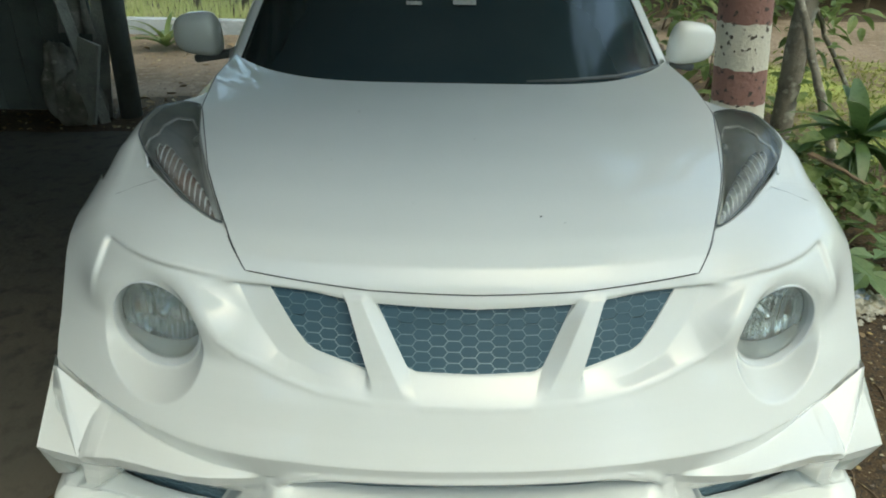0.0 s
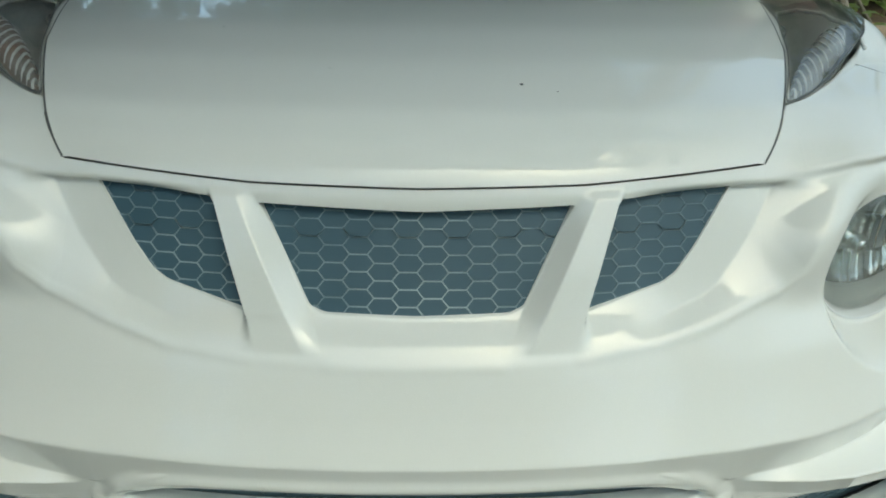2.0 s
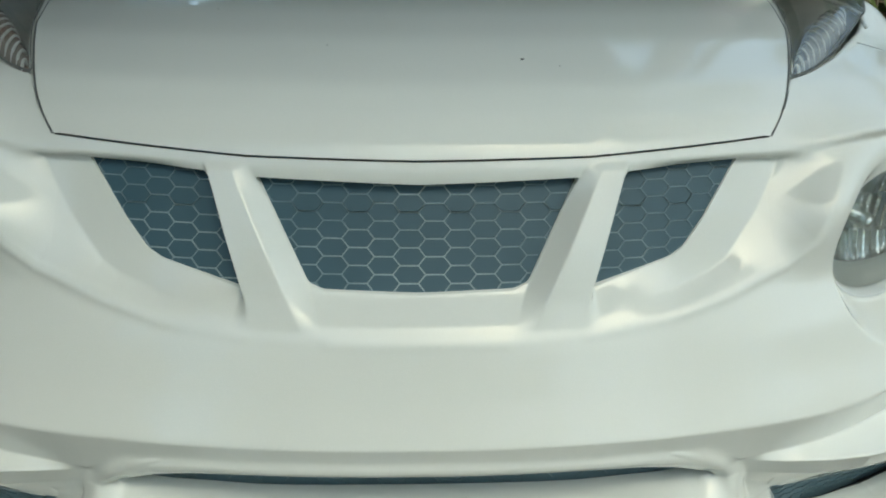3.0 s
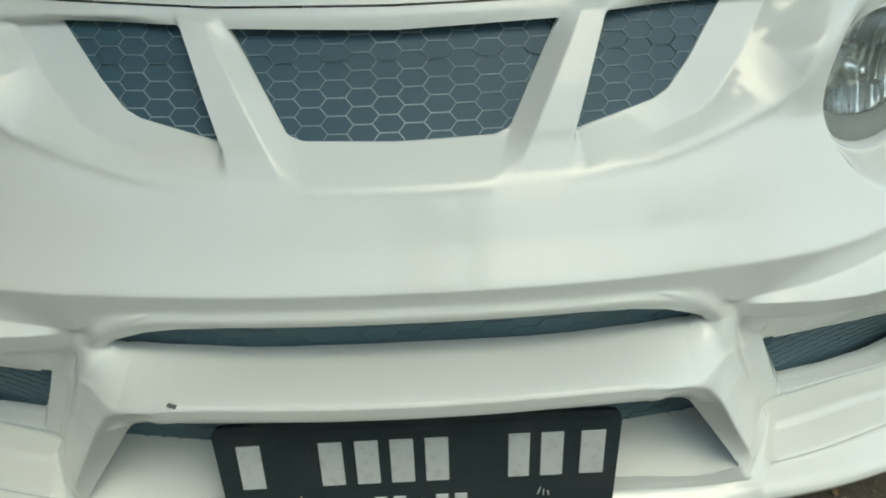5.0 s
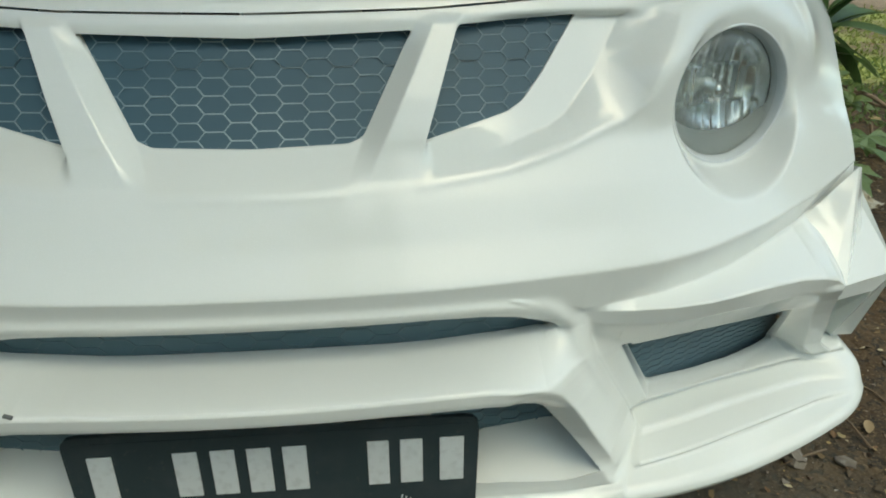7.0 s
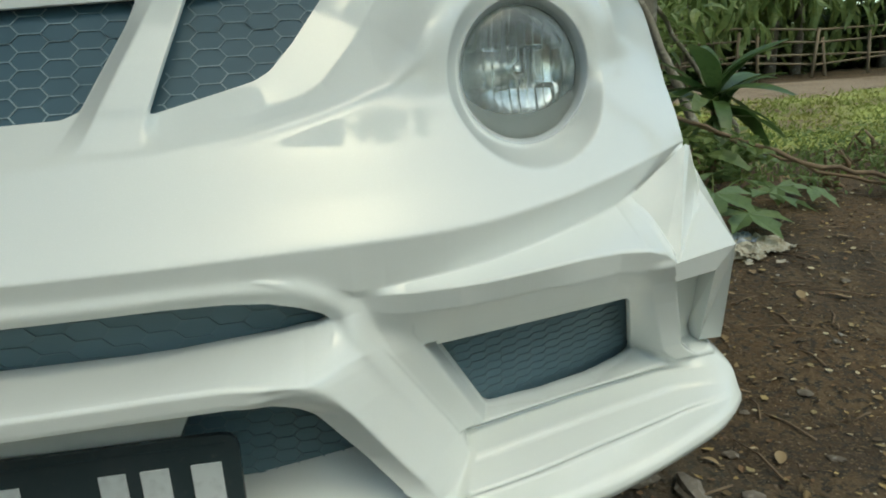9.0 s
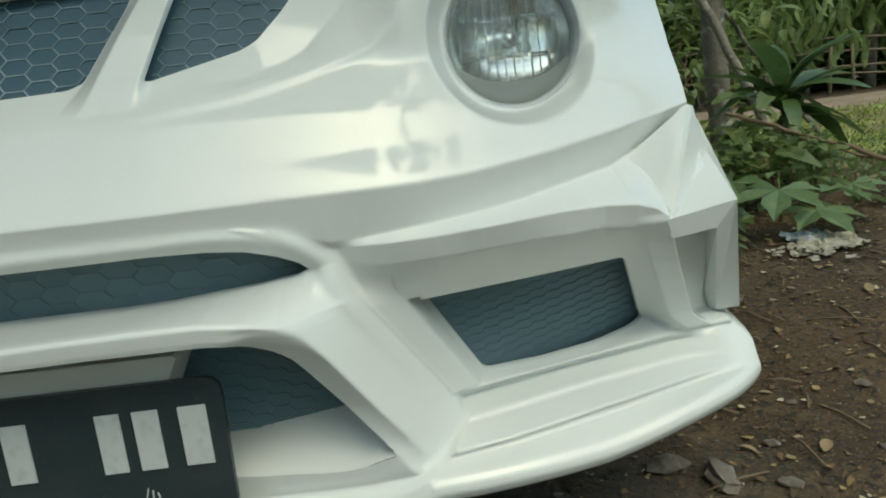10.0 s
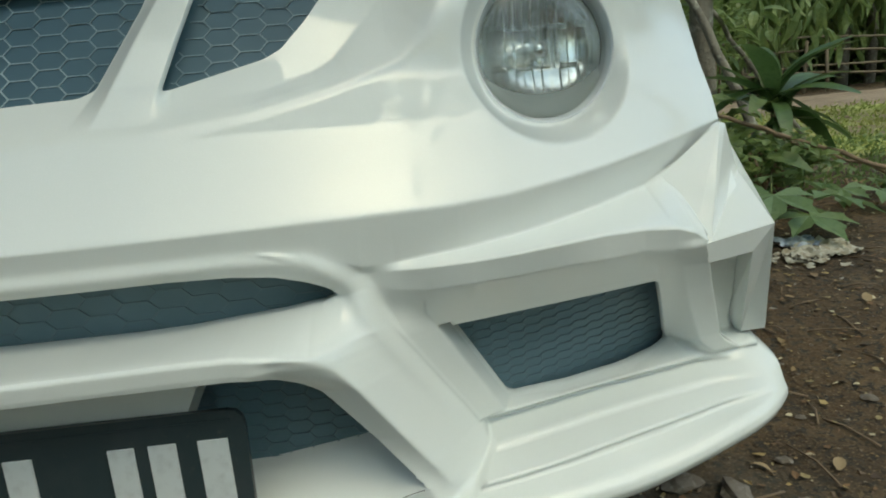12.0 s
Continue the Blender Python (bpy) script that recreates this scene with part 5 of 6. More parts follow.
# slim second tree, leaning poles
slim = thing("tree", "slim grey-barked young tree", "tree")
v, f = tube([(2.03 + 0.012 * math.sin(h * 5), 2.90, h) for h in np.linspace(0.12, 3.6, 24)], list(np.linspace(.063, .046, 24)), 14, 0.03, 5)
part("trunk", mesh_of(v, f), BARK, slim)
part("crown", mesh_of(*leaf_cloud(rng, (2.0, 3.4, 4.2), (.8, .8, .6), 160, .16, .06), smooth=False), LEAF, slim)
for pts, r, lab in (([(1.83, 2.92, 1.32), (1.93, 2.82, 1.024), (2.06, 2.66, .62), (2.19, 2.5, .19)], .023, "leaning bare pole beside the trees"),
                    ([(1.98, 3.0, 1.20), (2.193, 2.95, .835), (2.522, 2.85, .321), (2.57, 2.84, .20)], .014, "thin leaning bare branch"),
                    ([(1.62, 1.86, .50), (1.85, 1.78, .40), (2.10, 1.66, .28), (2.45, 1.55, .20)], .0085, "fallen thin brown branch"),
                    ([(1.66, 1.90, .49), (1.95, 1.80, .34), (2.30, 1.64, .20), (2.6, 1.5, .17)], .006, "fallen thin brown branch")):
    pts = [Vector(p) for p in pts]
    fine_pts = [pts[i].lerp(pts[i + 1], k / 6) + Vector(rng.normal(0, .004, 3)) for i in range(len(pts) - 1) for k in range(6)] + [pts[-1]]
    pole = part("branch", mesh_of(*tube(fine_pts, list(np.linspace(r * .85, r * 1.1, len(fine_pts))), 8, .06, 3)), BARK if r > .0125 else TWIG)
    tagged(pole, lab, "branch", "bare branches")

# broad-leaved plant by the poles
plant = thing("broad_leaf_plant", "broad-leaved glossy green plant on the bank", "plant", pose(1.92, 2.0, float(ground_z(1.92, 2.0))))
part("stem", mesh_of(*tube([(0, 0, -.02), (.01, 0, .15), (0, .01, .32)], [.02, .017, .012], 8)), TWIG, plant)
for k, (yaw, rise, ln) in enumerate(((-60, 62, .33), (-85, 14, .36), (-100, -35, .30), (100, -20, .26), (60, 70, .34), (150, -45, .28), (180, -50, .30), (-140, -42, .28), (20, 35, .30), (-30, 25, .32), (120, 40, .25), (-120, 8, .30), (90, 58, .36), (-50, 40, .36), (-75, -10, .34), (-20, 70, .36), (-110, 45, .30), (165, 5, .28), (-70, 35, .38), (-95, 70, .36), (75, 30, .34), (130, 65, .36), (-150, 20, .34), (-40, 5, .36), (-5, 50, .34), (-85, -22, .38), (-125, 62, .34), (105, 10, .34))):
    me = mesh_of(*blade(ln * .98, ln * rng.uniform(.20, .26), rng.uniform(.25, .6), .25, 11))
    part("leaf", me, DARKLEAF, plant, "", pose(0, 0, .26 + .005 * k, rise, rng.uniform(-18, 18), yaw))
# low plants with lobed leaves near the corner of the car
for (px, py), leaves in (((1.62, 1.46), ((-.06, -.12, .13, .165, 150), (.04, -.15, .06, .15, 190), (.17, -.05, .10, .16, 245), (-.14, .03, .15, .13, 110), (.05, .10, .16, .13, 20), (.16, .09, .13, .12, 300))),
                         ((1.36, 1.52), ((-.08, -.06, .10, .11, 140), (.06, -.09, .07, .11, 200), (.10, .05, .11, .10, 280), (-.05, .08, .12, .10, 60))),
                         ((1.98, 1.62), ((-.07, -.08, .08, .10, 150), (.07, -.08, .06, .11, 210), (.10, .05, .09, .10, 280)))):
    seed = thing("lobed_leaf_plant", "low plant with large pale lobed leaves", "plant", pose(px, py, float(ground_z(px, py))), "lobed plants")
    part("stem", mesh_of(*tube([(0, 0, -.02), (.01, 0, .05), (.0, .01, .10)], [.008, .007, .005], 6)), TWIG, seed)
    for lx, ly, lz, size, yaw in leaves:
        part("leaf", mesh_of(*palmate(size), smooth=False), PALELEAF, seed, "", pose(lx, ly, lz, rng.uniform(-30, -12), rng.uniform(-12, 12), yaw))
        part("stalk", mesh_of(*tube([(0, 0, .06), (lx * .6, ly * .6, max(.07, lz - .01)), (lx, ly, lz)], [.004, .003, .003], 5)), LEAF, seed)


def shrub(name, label, centre, spread, count, length, width, droop=.4, seed=0, base=None, pitch=(-30, 40)):
    r = np.random.default_rng(seed)
    s = thing(name, label, "shrub")
    gz = float(ground_z(centre[0], centre[1]))
    stems = []
    for k in range(5):
        e = Vector([c + q * r.uniform(-.6, .6) for c, q in zip(centre, spread)])
        b0 = Vector((centre[0] + spread[0] * r.uniform(-.3, .3), centre[1] + spread[1] * r.uniform(-.3, .3), gz - .02))
        stems.append(tube([b0, b0.lerp(e, .5) + Vector(r.normal(0, .04, 3)), e], [.012, .009, .004], 5))
    part("stem", mesh_of(*merge(stems)), TWIG, s)
    part("foliage", mesh_of(*leaf_cloud(r, centre, spread, count, length, width, droop, pitch), smooth=False), LEAF, s)
    return s


shrub("shrub", "small-leaved green shrub on the bank", (1.74, 1.74, .30), (.17, .12, .07), 420, .042, .028, .2, 21)
shrub("shrub", "small-leaved green shrub on the bank", (1.50, 1.72, .27), (.16, .12, .07), 360, .040, .026, .2, 31)
shrub("shrub", "dark leafy shrub below the broad-leaved plant", (1.78, 2.30, .30), (.28, .14, .12), 260, .09, .04, .4, 35)
shrub("shrub", "thin-stemmed weed at the edge of the bank", (2.32, 1.78, .26), (.16, .12, .10), 150, .030, .012, .2, 36)
shrub("shrub", "thin-stemmed weed at the edge of the bank", (2.55, 2.05, .27), (.2, .12, .08), 150, .030, .012, .2, 37)
for k, (x, y) in enumerate(((2.75, 1.95), (2.95, 2.35), (2.50, 1.62), (3.25, 2.10))):
    shrub("shrub", "thin-stemmed weed at the edge of the bank", (x, y, float(ground_z(x, y)) + .09), (.13, .10, .07), 110, .034, .014, .2, 60 + k)
shrub("shrub", "dark leafy shrub behind the trees", (1.75, 3.4, .75), (.45, .4, .5), 260, .13, .05, .5, 23)
shrub("shrub", "dark leafy shrub behind the trees", (2.5, 6.2, .9), (.6, .5, .7), 300, .16, .06, .5, 25)
shrub("shrub", "dark leafy shrub behind the trees", (3.4, 7.2, 1.2), (.8, .5, .8), 320, .18, .06, .6, 26)
shrub("shrub", "leafy shoots between the two trees", (2.12, 3.1, .66), (.12, .12, .34), 110, .12, .05, .4, 41)
shrub("shrub", "large-leaved dark shrub below the leaning pole", (1.80, 1.92, .34), (.13, .10, .07), 34, .13, .06, .6, 42)
shrub("shrub", "low weeds beside the car", (1.30, 1.35, .13), (.14, .22, .05), 200, .05, .024, .3, 27)
# drooping long-leaved trees over the fence
for k, (x, y, zc, n) in enumerate(((4.2, 8.2, 2.3, 420), (5.9, 8.8, 2.4, 420), (7.7, 9.4, 2.5, 420), (3.2, 8.8, 2.2, 320), (9.6, 9.8, 2.5, 350), (5.0, 8.0, 1.9, 300), (6.8, 8.7, 2.0, 300))):
    big = thing("tree", "tree with long drooping leaves beyond the fence", "tree", group="drooping trees")
    part("trunk", mesh_of(*tube([(x, y + .5, .1), (x + .05, y + .5, 1.2), (x, y + .45, 2.6)], [.09, .08, .06], 10, .03, k)), BARK, big)
    part("crown", mesh_of(*leaf_cloud(np.random.default_rng(40 + k), (x, y, zc), (1.0, .6, .75), n * 3 // 2, .34, .08, .5, (-95, -45)), smooth=False), LEAF, big)

# undergrowth that closes the view beyond the fence
ru = np.random.default_rng(91)
under_leaves = merge([leaf_cloud(ru, (x, 10.6 + ru.uniform(-.5, .8), 1.2), (.8, .4, 1.2), 460, .25, .12, .4) for x in np.arange(1.6, 15.0, .75)] + [leaf_cloud(ru, (x, 11.8, .55), (.7, .3, .55), 260, .26, .13, .4) for x in np.arange(1.6, 15.0, .7)])
tagged(part("undergrowth", mesh_of(*under_leaves, smooth=False), WOODS), "dense dark undergrowth beyond the fence", "undergrowth", kind="stuff")

# bamboo fence
fence = thing("bamboo_fence", "weathered bamboo fence with crooked rails", "fence")
for k in range(10):
    x = 3.2 + .66 * k + rng.uniform(-.26, .26)
    y = 7.4 + .12 * k
    h = rng.uniform(.62, .88)
    part("post", mesh_of(*tube([(x, y, .2), (x + rng.uniform(-.16, .16), y, .25 + h)], [.024, .020], 8)), BAMBOO, fence)
for k in range(4):
    z0, z1 = .52 + .14 * k + rng.uniform(-.07, .07), .50 + .14 * k + rng.uniform(-.12, .12)
    part("rail", mesh_of(*tube([(3.0, 7.38, z0), (4.3, 7.6, z1 + .03), (5.5, 7.85, (z0 + z1) / 2 + .04), (6.8, 8.1, z0 - .03), (8.2, 8.36, z1), (10.8, 8.85, z0)], [.016, .013, .012, .014, .013, .011], 8)), BAMBOO, fence)

# grass on the bank, leaf litter, stones
def tufts(rng, count, area, size):
    v, f = [], []
    for _ in range(count):
        x, y = area(rng)
        z = rough_z(x, y)
        a, h, lean = rng.uniform(0, 6.28), size * rng.uniform(.5, 1.3), rng.uniform(-.5, .5)
        w = .006 + .006 * rng.random()
        o = len(v)
        dx, dy = math.cos(a) * w, math.sin(a) * w
        v += [(x - dx, y - dy, z - .01), (x + dx, y + dy, z - .01), (x + dx * .6 - dy * 14 * lean * .3, y + dy * .6 + dx * 14 * lean * .3, z + h * .6), (x - dy * 30 * lean * .4, y + dx * 30 * lean * .4, z + h)]
        f += [(o, o + 1, o + 2), (o, o + 2, o + 3)]
    return mesh_of(v, f, smooth=False)


grass = part("grass", tufts(np.random.default_rng(3), 9000, lambda r: (lambda cx, cy: (cx + r.normal(0, .16), cy + r.normal(0, .16)))(2.4 + 5.0 * ((r.integers(60) * .618) % 1), 2.6 + 2.1 * ((r.integers(60) * .755) % 1)), .034), GRASS)
tagged(grass, "short yellow-green grass on the bank", "grass", kind="stuff")
weeds = part("weeds", tufts(np.random.default_rng(6), 1500, lambda r: (1.9 + 1.4 * r.random(), 1.9 + 1.2 * r.random()), .03), LEAF)
tagged(weeds, "sparse green weeds at the foot of the bank", "weeds", kind="stuff")
# no sun reaches this lawn; its brightness is in the colour
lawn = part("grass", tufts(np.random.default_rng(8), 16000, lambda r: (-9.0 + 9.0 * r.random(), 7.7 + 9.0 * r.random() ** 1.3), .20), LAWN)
tagged(lawn, "grass beyond a low wall, sunshine put into its colour", "grass", kind="stuff")


def pebble(rng, size):
    bm = bmesh.new()
    bmesh.ops.create_icosphere(bm, subdivisions=2, radius=size)
    sx, sy, sz = rng.uniform(.7, 1.3), rng.uniform(.5, 1.0), rng.uniform(.22, .42)
    off = rng.uniform(0, 50)
    for q in bm.verts:
        k = 1 + .5 * noise.noise(q.co / size * 1.4 + Vector((off, 0, 0)))
        q.co = Vector((q.co.x * sx, q.co.y * sy, q.co.z * sz)) * k
    return bm


rs = np.random.default_rng(17)
for k, (x, y, s) in enumerate(((.90, .22, .055), (.83, .27, .05), (.99, .18, .03), (1.02, .30, .024), (.78, .36, .045), (1.18, .24, .018), (1.26, .44, .022), (1.11, .41, .014), (.70, .05, .03), (.55, -.08, .026), (.35, -.16, .022), (.62, -.14, .035), (.47, -.20, .02), (1.45, .6, .016), (1.7, .9, .02), (1.35, .85, .014), (1.05, .62, .02))):
    st = part("stone", pebble(rs, s * .72), STONE, None, "", pose(x, y, rough_z(x, y) + s * .18, 0, 0, rs.uniform(0, 360)))
    tagged(st, "grey-brown stone half sunk in soil", "stone", "loose stones")
for k in range(60):
    x, y = rs.uniform(.95, 2.4), rs.uniform(-.2, 1.6)
    if k > 54:
        x, y = rs.uniform(-.6, .6), rs.uniform(-.35, -.05)
    ln = rs.uniform(.015, .042)
    lf = part("dry_leaf", mesh_of(*blade(ln, ln * rs.uniform(.4, .65), rs.uniform(-.2, .3), rs.uniform(.1, .5), 5)), DRYLEAF, None, "", pose(x, y, rough_z(x, y) + .006, rs.uniform(-8, 8), rs.uniform(-12, 12), rs.uniform(0, 360)))
    tagged(lf, "curled dry brown leaf on soil", "leaf", "fallen leaves")
bits = []
for k in range(7640):
    if k < 4800:
        x, y, ln = rs.uniform(.6, 2.6), rs.uniform(-.5, 1.7), .004 + .020 * rs.random() ** 2
    elif k < 6200:
        x, y, ln = rs.uniform(2.0, 5.5), rs.uniform(1.7, 5.0), .015 + .05 * rs.random() ** 2
    elif k < 7500:
        x, y, ln = rs.uniform(-3.2, -1.0), rs.uniform(3.6, 7.3), rs.uniform(.015, .05)
    else:
        x, y, ln = rs.uniform(-1.0, .8), rs.uniform(-.5, .15), rs.uniform(.004, .014)
    m = pose(x, y, rough_z(x, y) + .0045, rs.uniform(-14, 14), rs.uniform(-18, 18), rs.uniform(0, 360))
    w = ln * rs.uniform(.25, .8)
    bits.append(([m @ Vector(q) for q in ((-w * .3, -ln * .5, 0), (w * .5, -ln * .2, ln * .12), (w * .4, ln * .3, .0), (-.1 * w, ln * .5, ln * .1), (-w * .5, ln * .1, ln * .05))], [(0, 1, 2), (0, 2, 3, 4)]))
tagged(part("leaf_litter", mesh_of(*merge(bits), smooth=False), LITTER), "crumbled dry leaf bits strewn on soil", "leaf litter", kind="stuff")
for k in range(70):
    x, y = rs.uniform(-3.0, -1.0), rs.uniform(3.4, 7.2)
    ln = rs.uniform(.04, .10)
    lf = part("dry_leaf", mesh_of(*blade(ln, ln * rs.uniform(.4, .65), rs.uniform(-.3, .4), rs.uniform(.2, .8), 5)), DRYLEAF, None, "", pose(x, y, rough_z(x, y) + .012, rs.uniform(-12, 12), rs.uniform(-20, 20), rs.uniform(0, 360)))
    tagged(lf, "curled dry brown leaf on soil", "leaf", "fallen leaves")
grit = []
for _ in range(6000):
    x, y = (rs.uniform(.5, 2.4), rs.uniform(-.5, 1.8)) if rs.random() < .75 else (rs.uniform(-1.0, .8), rs.uniform(-.5, .1))
    s = .0018 + .0075 * rs.random() ** 3
    z = rough_z(x, y)
    p = [(x + s * rs.uniform(-1, 1.4), y + s * rs.uniform(-1, 1.4), z + s * rs.uniform(.0, .8)) for _ in range(4)]
    grit.append((p + [(x, y, z - s)], [(0, 1, 2), (0, 2, 3), (0, 4, 1), (1, 4, 2), (2, 4, 3), (3, 4, 0)]))
tagged(part("gravel", mesh_of(*merge(grit), smooth=False), CRUMBS), "fine gravel and crumbs on the soil", "gravel", kind="stuff")
twigs = []
for _ in range(150):
    x, y, a, ln = rs.uniform(.8, 2.4), rs.uniform(-.2, 1.7), rs.uniform(0, 6.28), .03 + .15 * rs.random() ** 2
    twigs.append(tube([(x, y, rough_z(x, y) + .006), (x + ln * .5 * math.cos(a) + .006, y + ln * .5 * math.sin(a), rough_z(x, y) + .012), (x + ln * math.cos(a), y + ln * math.sin(a), rough_z(x, y) + .008)], [.0022, .002, .0012], 4))
tagged(part("twigs", mesh_of(*merge(twigs)), TWIG), "thin brown twigs lying on the soil", "twigs", kind="stuff")


# crumpled paper
def crumple(x, y, w, d, seed, mat, label, category):
    r = np.random.default_rng(seed)
    n = 14
    v = []
    for i in range(n):
        for j in range(n):
            u, t = i / (n - 1) - .5, j / (n - 1) - .5
            k = 1 + .25 * noise.noise(Vector((u * 5, t * 5, seed)))
            px, py = x + w * u * k, y + d * t * k
            v.append((px, py, rough_z(px, py) + .008 + .026 * abs(noise.noise(Vector((u * 4, t * 4, seed + 3)))) + .008 * r.random()))
    ob = part("paper", mesh_of(v, grid_faces(n, n), smooth=False), mat)
    return tagged(ob, label, category, "litter")


FOIL = material("blue_white_plastic", (0.42, 0.47, 0.55), 0.3, spots=[(20.0, (0.2, 0.25, 0.36), 0.5, 0.65), (30.0, (0.65, 0.65, 0.62), 0.55, 0.7)])
crumple(1.645, 1.20, .16, .13, 5, PAPER, "crumpled dirty cream paper on soil", "paper")
crumple(1.57, 1.17, .11, .07, 6, PAPER, "torn pale paper sheet on soil", "paper")
rs = np.random.default_rng(61)
scraps = []
for _ in range(70):
    px, py, pr, pa = 1.535 + rs.normal(0, .055), 1.155 + rs.normal(0, .035), rs.uniform(.006, .017), rs.uniform(0, 6.28)
    pz = rough_z(px, py) + rs.uniform(.006, .018)
    ring = [(px + pr * rs.uniform(.5, 1.2) * math.cos(pa + k * 1.257), py + pr * rs.uniform(.5, 1.2) * math.sin(pa + k * 1.257), pz + rs.uniform(-.005, .006)) for k in range(5)]
    scraps.append(([(px, py, pz + .003)] + ring, [(0, k + 1, (k + 1) % 5 + 1) for k in range(5)]))
tagged(part("paper_scraps", mesh_of(*merge(scraps), smooth=False), PAPER), "small torn cream paper scraps on soil", "paper scraps", kind="stuff")
crumple(1.60, 1.27, .12, .08, 9, FOIL, "crumpled blue and white plastic wrapper", "wrapper")
crumple(.17, -.27, .02, .04, 12, PAPER, "small torn paper scrap on soil", "paper")

# ---- shed on the dark side ----
FLOOR = material("dark_earth_floor", (0.115, 0.110, 0.092), 0.95, spots=[(1.5, (0.145, 0.128, 0.102), 0.4, 0.65), (12.0, (0.080, 0.078, 0.066), 0.5, 0.7)], bump=0.6, bump_scale=30.0)
fx, fy = np.meshgrid(np.linspace(-5.2, -1.0, 60), np.linspace(-4.0, 3.6, 110))
fz = np.array([rough_z(x, y) + 0.012 * float(smooth(-1.0, -1.35, x + 0.25 * noise.noise(Vector((x, y * 1.3, 5))))) - 0.004 for x, y in zip(fx.ravel(), fy.ravel())])
tagged(part("shed_floor", mesh_of(np.stack([fx.ravel(), fy.ravel(), fz], -1), grid_faces(*fx.shape)), FLOOR), "dark trodden earth floor of the shed", "floor", kind="structure")
wall = thing("shed_wall", "dark grey board wall of a shed", "wall", kind="structure")
for k in range(42):
    part("board", box_bm(.025, .178, 2.7, .003, pose(-3.3 + rng.uniform(-.006, .006), -3.7 + .186 * k, 1.35)), DARKWOOD, wall)
back = thing("shed_wall", "dark grey board wall of a shed", "wall", kind="structure")
for k in range(10):
    part("board", box_bm(.178, .025, 2.7, .003, pose(-3.3 + .186 * k - .9, 4.15 + rng.uniform(-.006, .006), 1.35)), DARKWOOD, back)
# corrugated roof of the open shed, which reaches over the car
rx, ry = np.meshgrid(np.linspace(-5.3, 1.12, 340), np.linspace(-1.0, 4.3, 14))
rz = 2.70 + 0.03 * rx + 0.012 * np.sin(rx * 2 * math.pi / 0.076)
sheet = np.stack([rx, ry, rz], -1).reshape(-1, 3)
rf = grid_faces(*rx.shape)
roof = thing("shed_roof", "weathered corrugated zinc roof of an open shed", "roof", kind="structure")
part("roof_sheet", mesh_of(np.concatenate([sheet, sheet - [0, 0, .004]]), np.concatenate([rf, rf[:, ::-1] + len(sheet)])), ZINC, roof)
for y in (-0.5, 0.65, 1.8, 2.95, 4.15):
    part("rafter", box_bm(6.4, .05, .09, .004, pose(-2.09, y, 2.70 - .063 - .0627, 0, -math.degrees(math.atan(.03)), 0)), DARKWOOD, roof)
for x in (-2.21, 0.95):
    part("beam", box_bm(.06, 4.8, .11, .004, pose(x, 1.85, 2.70 + .03 * x - .163)), DARKWOOD, roof)
for y in (4.0, -0.5):
    post = part("shed_post", mesh_of(*tube([(-2.22, y, -.02), (-2.20, y, 1.2), (-2.21, y, 2.47)], [.075, .07, .07], 12, .03, 4)), DARKWOOD)
    tagged(post, "dark round wooden post of the shed", "post", "shed posts")
SACK = material("grimy_grey_sack", (0.26, 0.26, 0.23), 0.9, spots=[(7.0, (0.12, 0.12, 0.10), 0.4, 0.65), (22.0, (0.40, 0.39, 0.35), 0.58, 0.72)], bump=0.3)


def sack(x, y, w, h, seed):
    bm = bmesh.new()
    bmesh.ops.create_icosphere(bm, subdivisions=4, radius=1)
    for q in bm.verts:
        n = noise.noise(q.co * 1.6 + Vector((seed, 0, 0))) + .35 * math.sin(6 * math.atan2(q.co.y, q.co.x) + 3 * q.co.z)
        k = 1.15 - .45 * (q.co.z + 1) / 2
        q.co = Vector((q.co.x * w / 2 * k * (1 + .3 * n), q.co.y * w * .34 * k * (1 + .12 * noise.noise(q.co * 4)), max(0, (q.co.z + .8)) * h / 2 * (1 + .1 * n)))
    for fc in bm.faces:
        fc.smooth = True
    ob = part("sack", bm, SACK, None, "", pose(x, y, rough_z(x, y) - .01, 0, 0, 20 * seed))
    return tagged(ob, "grimy grey sack slumped on the shed floor", "sack", "sacks")


sack(-2.50, 3.86, .34, .40, 1)
sack(-2.66, 4.02, .30, .62, 2)
rag = part("hanging_cloth", strip([[(-2.55 + .22 * t + .02 * math.sin(9 * t + 4 * q), 3.9 + .02 * math.sin(13 * t), 1.15 - .55 * q) for t in np.linspace(0, 1, 16)] for q in np.linspace(0, 1, 10)]), SACK)
tagged(rag, "grey cloth hanging beside the shed post", "cloth")

BOARD = material("weathered_grey_timber", (0.36, 0.37, 0.34), 0.85, spots=[(6.0, (0.22, 0.23, 0.21), 0.42, 0.65), (40.0, (0.46, 0.46, 0.42), 0.58, 0.75)], bump=0.5)
for x, y, h, w, lean, turn in ((-2.40, 3.98, 1.25, .10, 7, 10), (-2.34, 3.84, .95, .07, -9, 40), (-2.47, 3.80, .62, .16, 16, -15)):
    bm = box_bm(w, .028, h, .004, pose(0, 0, h / 2))
    for q in bm.verts:
        if q.co.z > h * .6:
            q.co.z += .06 * noise.noise(Vector((q.co.x * 60, q.co.y * 30, h)))
    tagged(part("broken_board", bm, BOARD, None, "", pose(x, y, rough_z(x, y) - .01, 0, lean, turn)), "broken weathered board leaning by the shed post", "board", "broken boards")

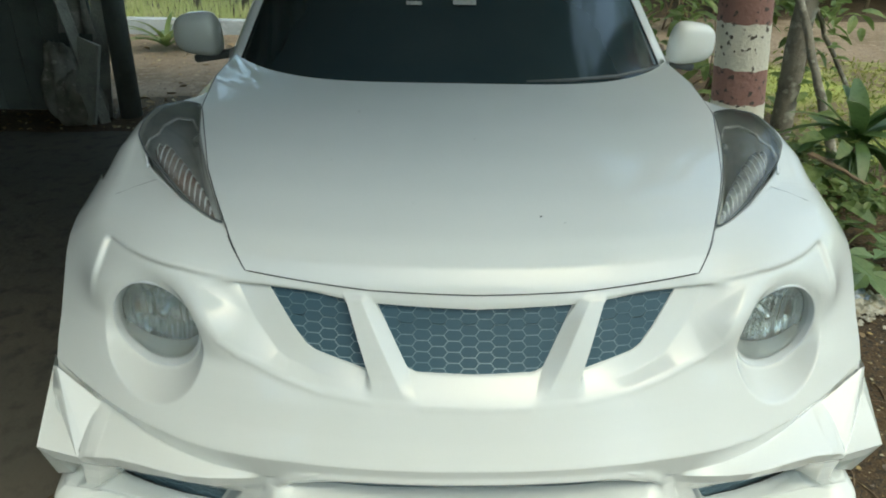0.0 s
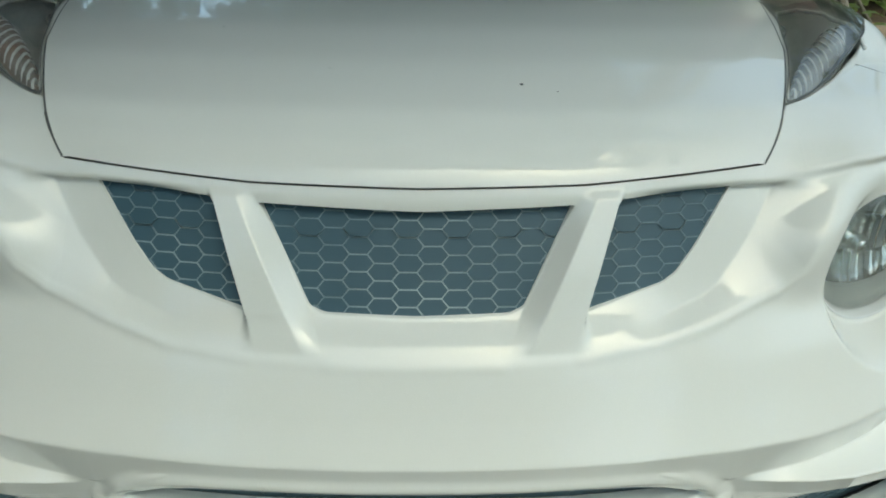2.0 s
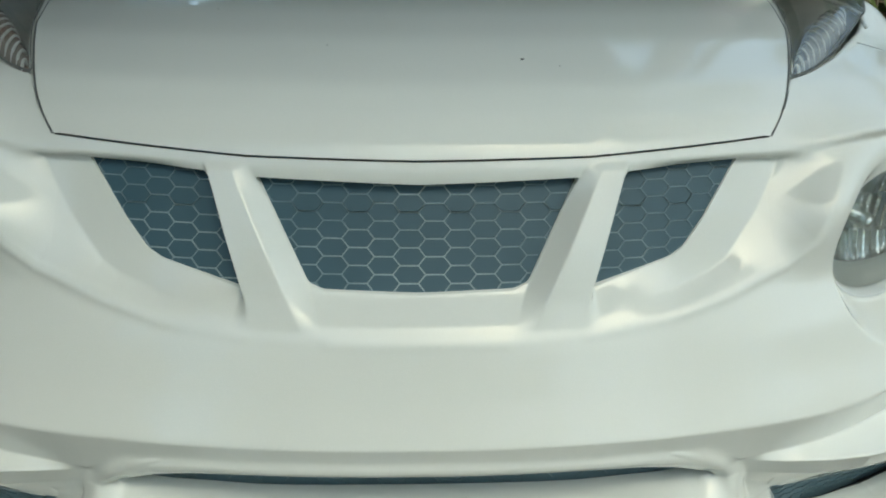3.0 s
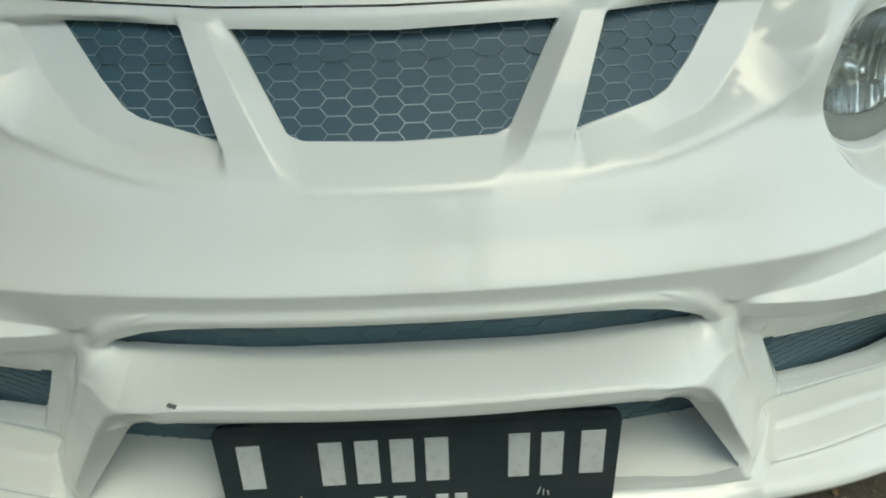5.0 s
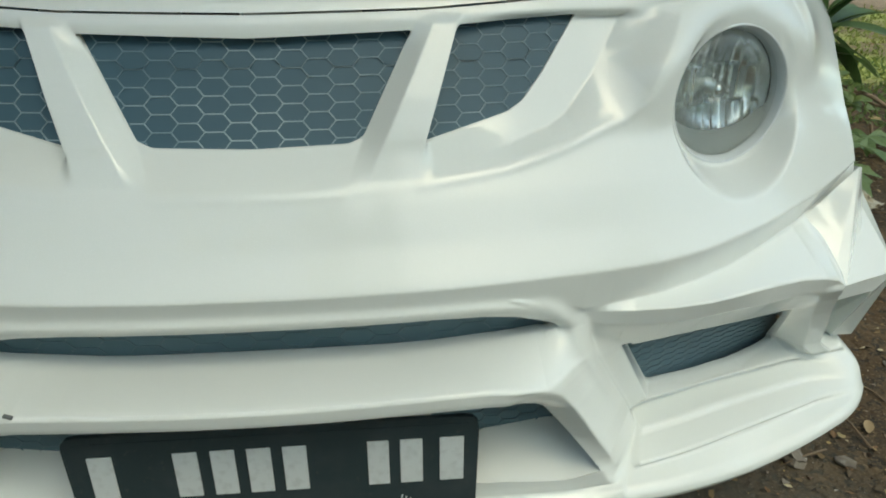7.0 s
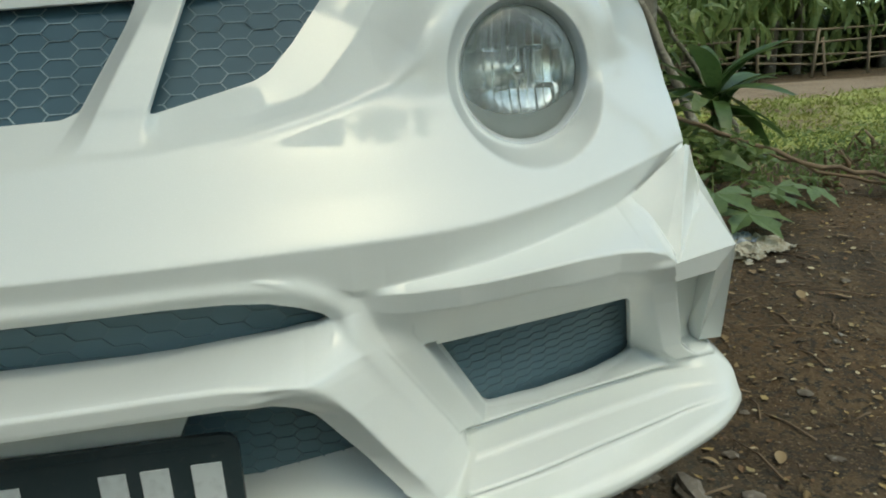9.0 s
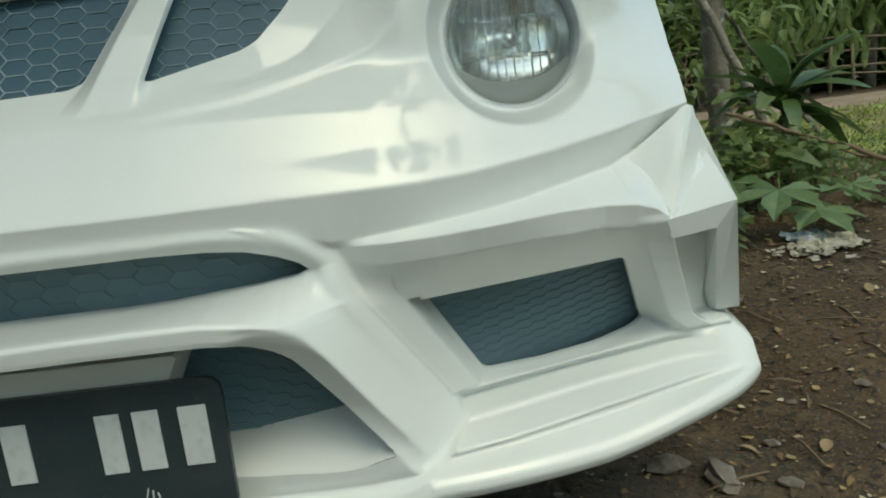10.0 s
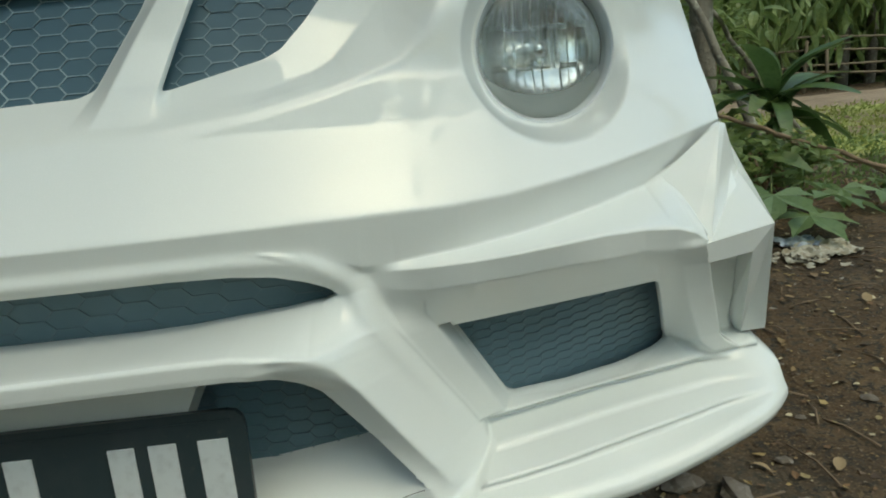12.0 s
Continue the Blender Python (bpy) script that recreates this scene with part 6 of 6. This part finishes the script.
# low wall, spiky plant and garden beyond
low = part("low_wall", box_bm(9.0, .16, .20, .01, pose(-4.5, 7.5, .07)), material("pale_blue_plaster", (.42, .47, .50), .85, spots=[(4.0, (.30, .34, .35), .45, .7), (30.0, (.5, .54, .55), .55, .75)], bump=.2))
tagged(low, "low pale blue-grey plastered garden wall", "wall", kind="structure")
spiky = thing("spiky_plant", "spiky grey-green plant before the low wall", "plant", pose(-2.78, 6.5, 0))
for k in range(24):
    ln = rng.uniform(.4, .62)
    part("leaf", mesh_of(*blade(ln, .055, rng.uniform(.25, .7), .4, 7)), LEAF, spiky, "", pose(0, 0, .03, rng.uniform(20, 75), 0, k * 137.5 % 360))
for x, r in ((-2.55, .05), (-3.2, .035), (-1.9, .04)):
    t3 = thing("tree", "thin garden tree beyond the low wall", "tree", group="garden trees")
    part("trunk", mesh_of(*tube([(x, 9.2, 0), (x + .03, 9.2, 1.5), (x, 9.2, 3.2)], [r, r * .9, r * .7], 10, .03, 2)), BARK, t3)
    part("crown", mesh_of(*leaf_cloud(rng, (x, 9.2, 3.4), (.8, .7, .6), 300, .15, .06), smooth=False), LEAF, t3)

# tall trees over the garden, whose crowns the bonnet mirrors
for k, (x, y, h) in enumerate(((-4.4, 8.8, 5.4), (-1.2, 11.0, 6.0), (2.4, 10.5, 6.0), (6.5, 11.5, 7.0), (0.7, 9.4, 4.4), (3.9, 9.6, 4.6))):
    tall = thing("tree", "tall tree with an open leafy crown", "tree", group="tall trees")
    part("trunk", mesh_of(*tube([(x, y, -.05), (x + .1, y, h * .5), (x, y, h)], [.16, .13, .09], 12, .04, k)), BARK, tall)
    rt = np.random.default_rng(200 + k)
    part("crown", mesh_of(*merge([leaf_cloud(rt, (x + rt.uniform(-1.8, 1.8), y + rt.uniform(-1.4, 1.4), h + rt.uniform(-1.4, 1.6)), (.7, .7, .45), 150, .30, .13) for _ in range(13 if x < -1 else 26)]), smooth=False), WOODS, tall)

# leafy bough that hangs past the edge of the roof
bough = thing("tree", "young tree with a leafy bough over the shed roof", "tree", group="yard trees")
part("trunk", mesh_of(*tube([(3.30, .60, float(ground_z(3.30, .60)) - .03), (3.24, .52, 1.3), (3.0, .25, 2.5), (2.4, -.25, 3.05), (1.75, -.5, 3.12), (1.30, -.55, 3.06)], [.06, .055, .045, .03, .02, .008], 10, .03, 3)), BARK, bough)
rb = np.random.default_rng(91)
part("crown", mesh_of(*merge([leaf_cloud(rb, (x, y, z), (.34, .30, .12), 64, .17, .06) for x, y, z in ((1.25, -.75, 3.0), (1.65, -.35, 3.1), (1.75, -.95, 3.05), (2.1, -.5, 3.2), (1.45, .75, 3.1), (1.9, .45, 3.2), (2.2, 1.1, 3.25), (2.45, -.1, 3.3))]), smooth=False), LEAF, bough)

# far woods all round, beyond the yard
woods = []
rw = np.random.default_rng(77)
for k in range(165):
    a = rw.uniform(-1.15, 1.15) if k < 80 else rw.uniform(1.2, 5.0)
    d = rw.uniform(13, 24) if k < 80 else rw.uniform(12, 22)
    x, y = 3.0 + d * math.sin(a), d * math.cos(a)
    if -9 < x < 0.6 and 0 < y < 22:
        continue
    # unseen woods behind the camera stand taller to hold back sky light
    h = rw.uniform(5.0, 10.0) if k < 80 else rw.uniform(4.0, 6.0) if a < 2.2 or a > 3.7 else rw.uniform(9.0, 13.0)
    woods.append(leaf_cloud(rw, (x, y, h * .5), (2.2, 1.8, h * .5), 260 if k < 80 else 420, .55, .26, .3))
far = part("far_woods", mesh_of(*merge(woods), smooth=False), WOODS)
tagged(far, "dense green woods round the yard, partly unseen", "woods", kind="stuff")
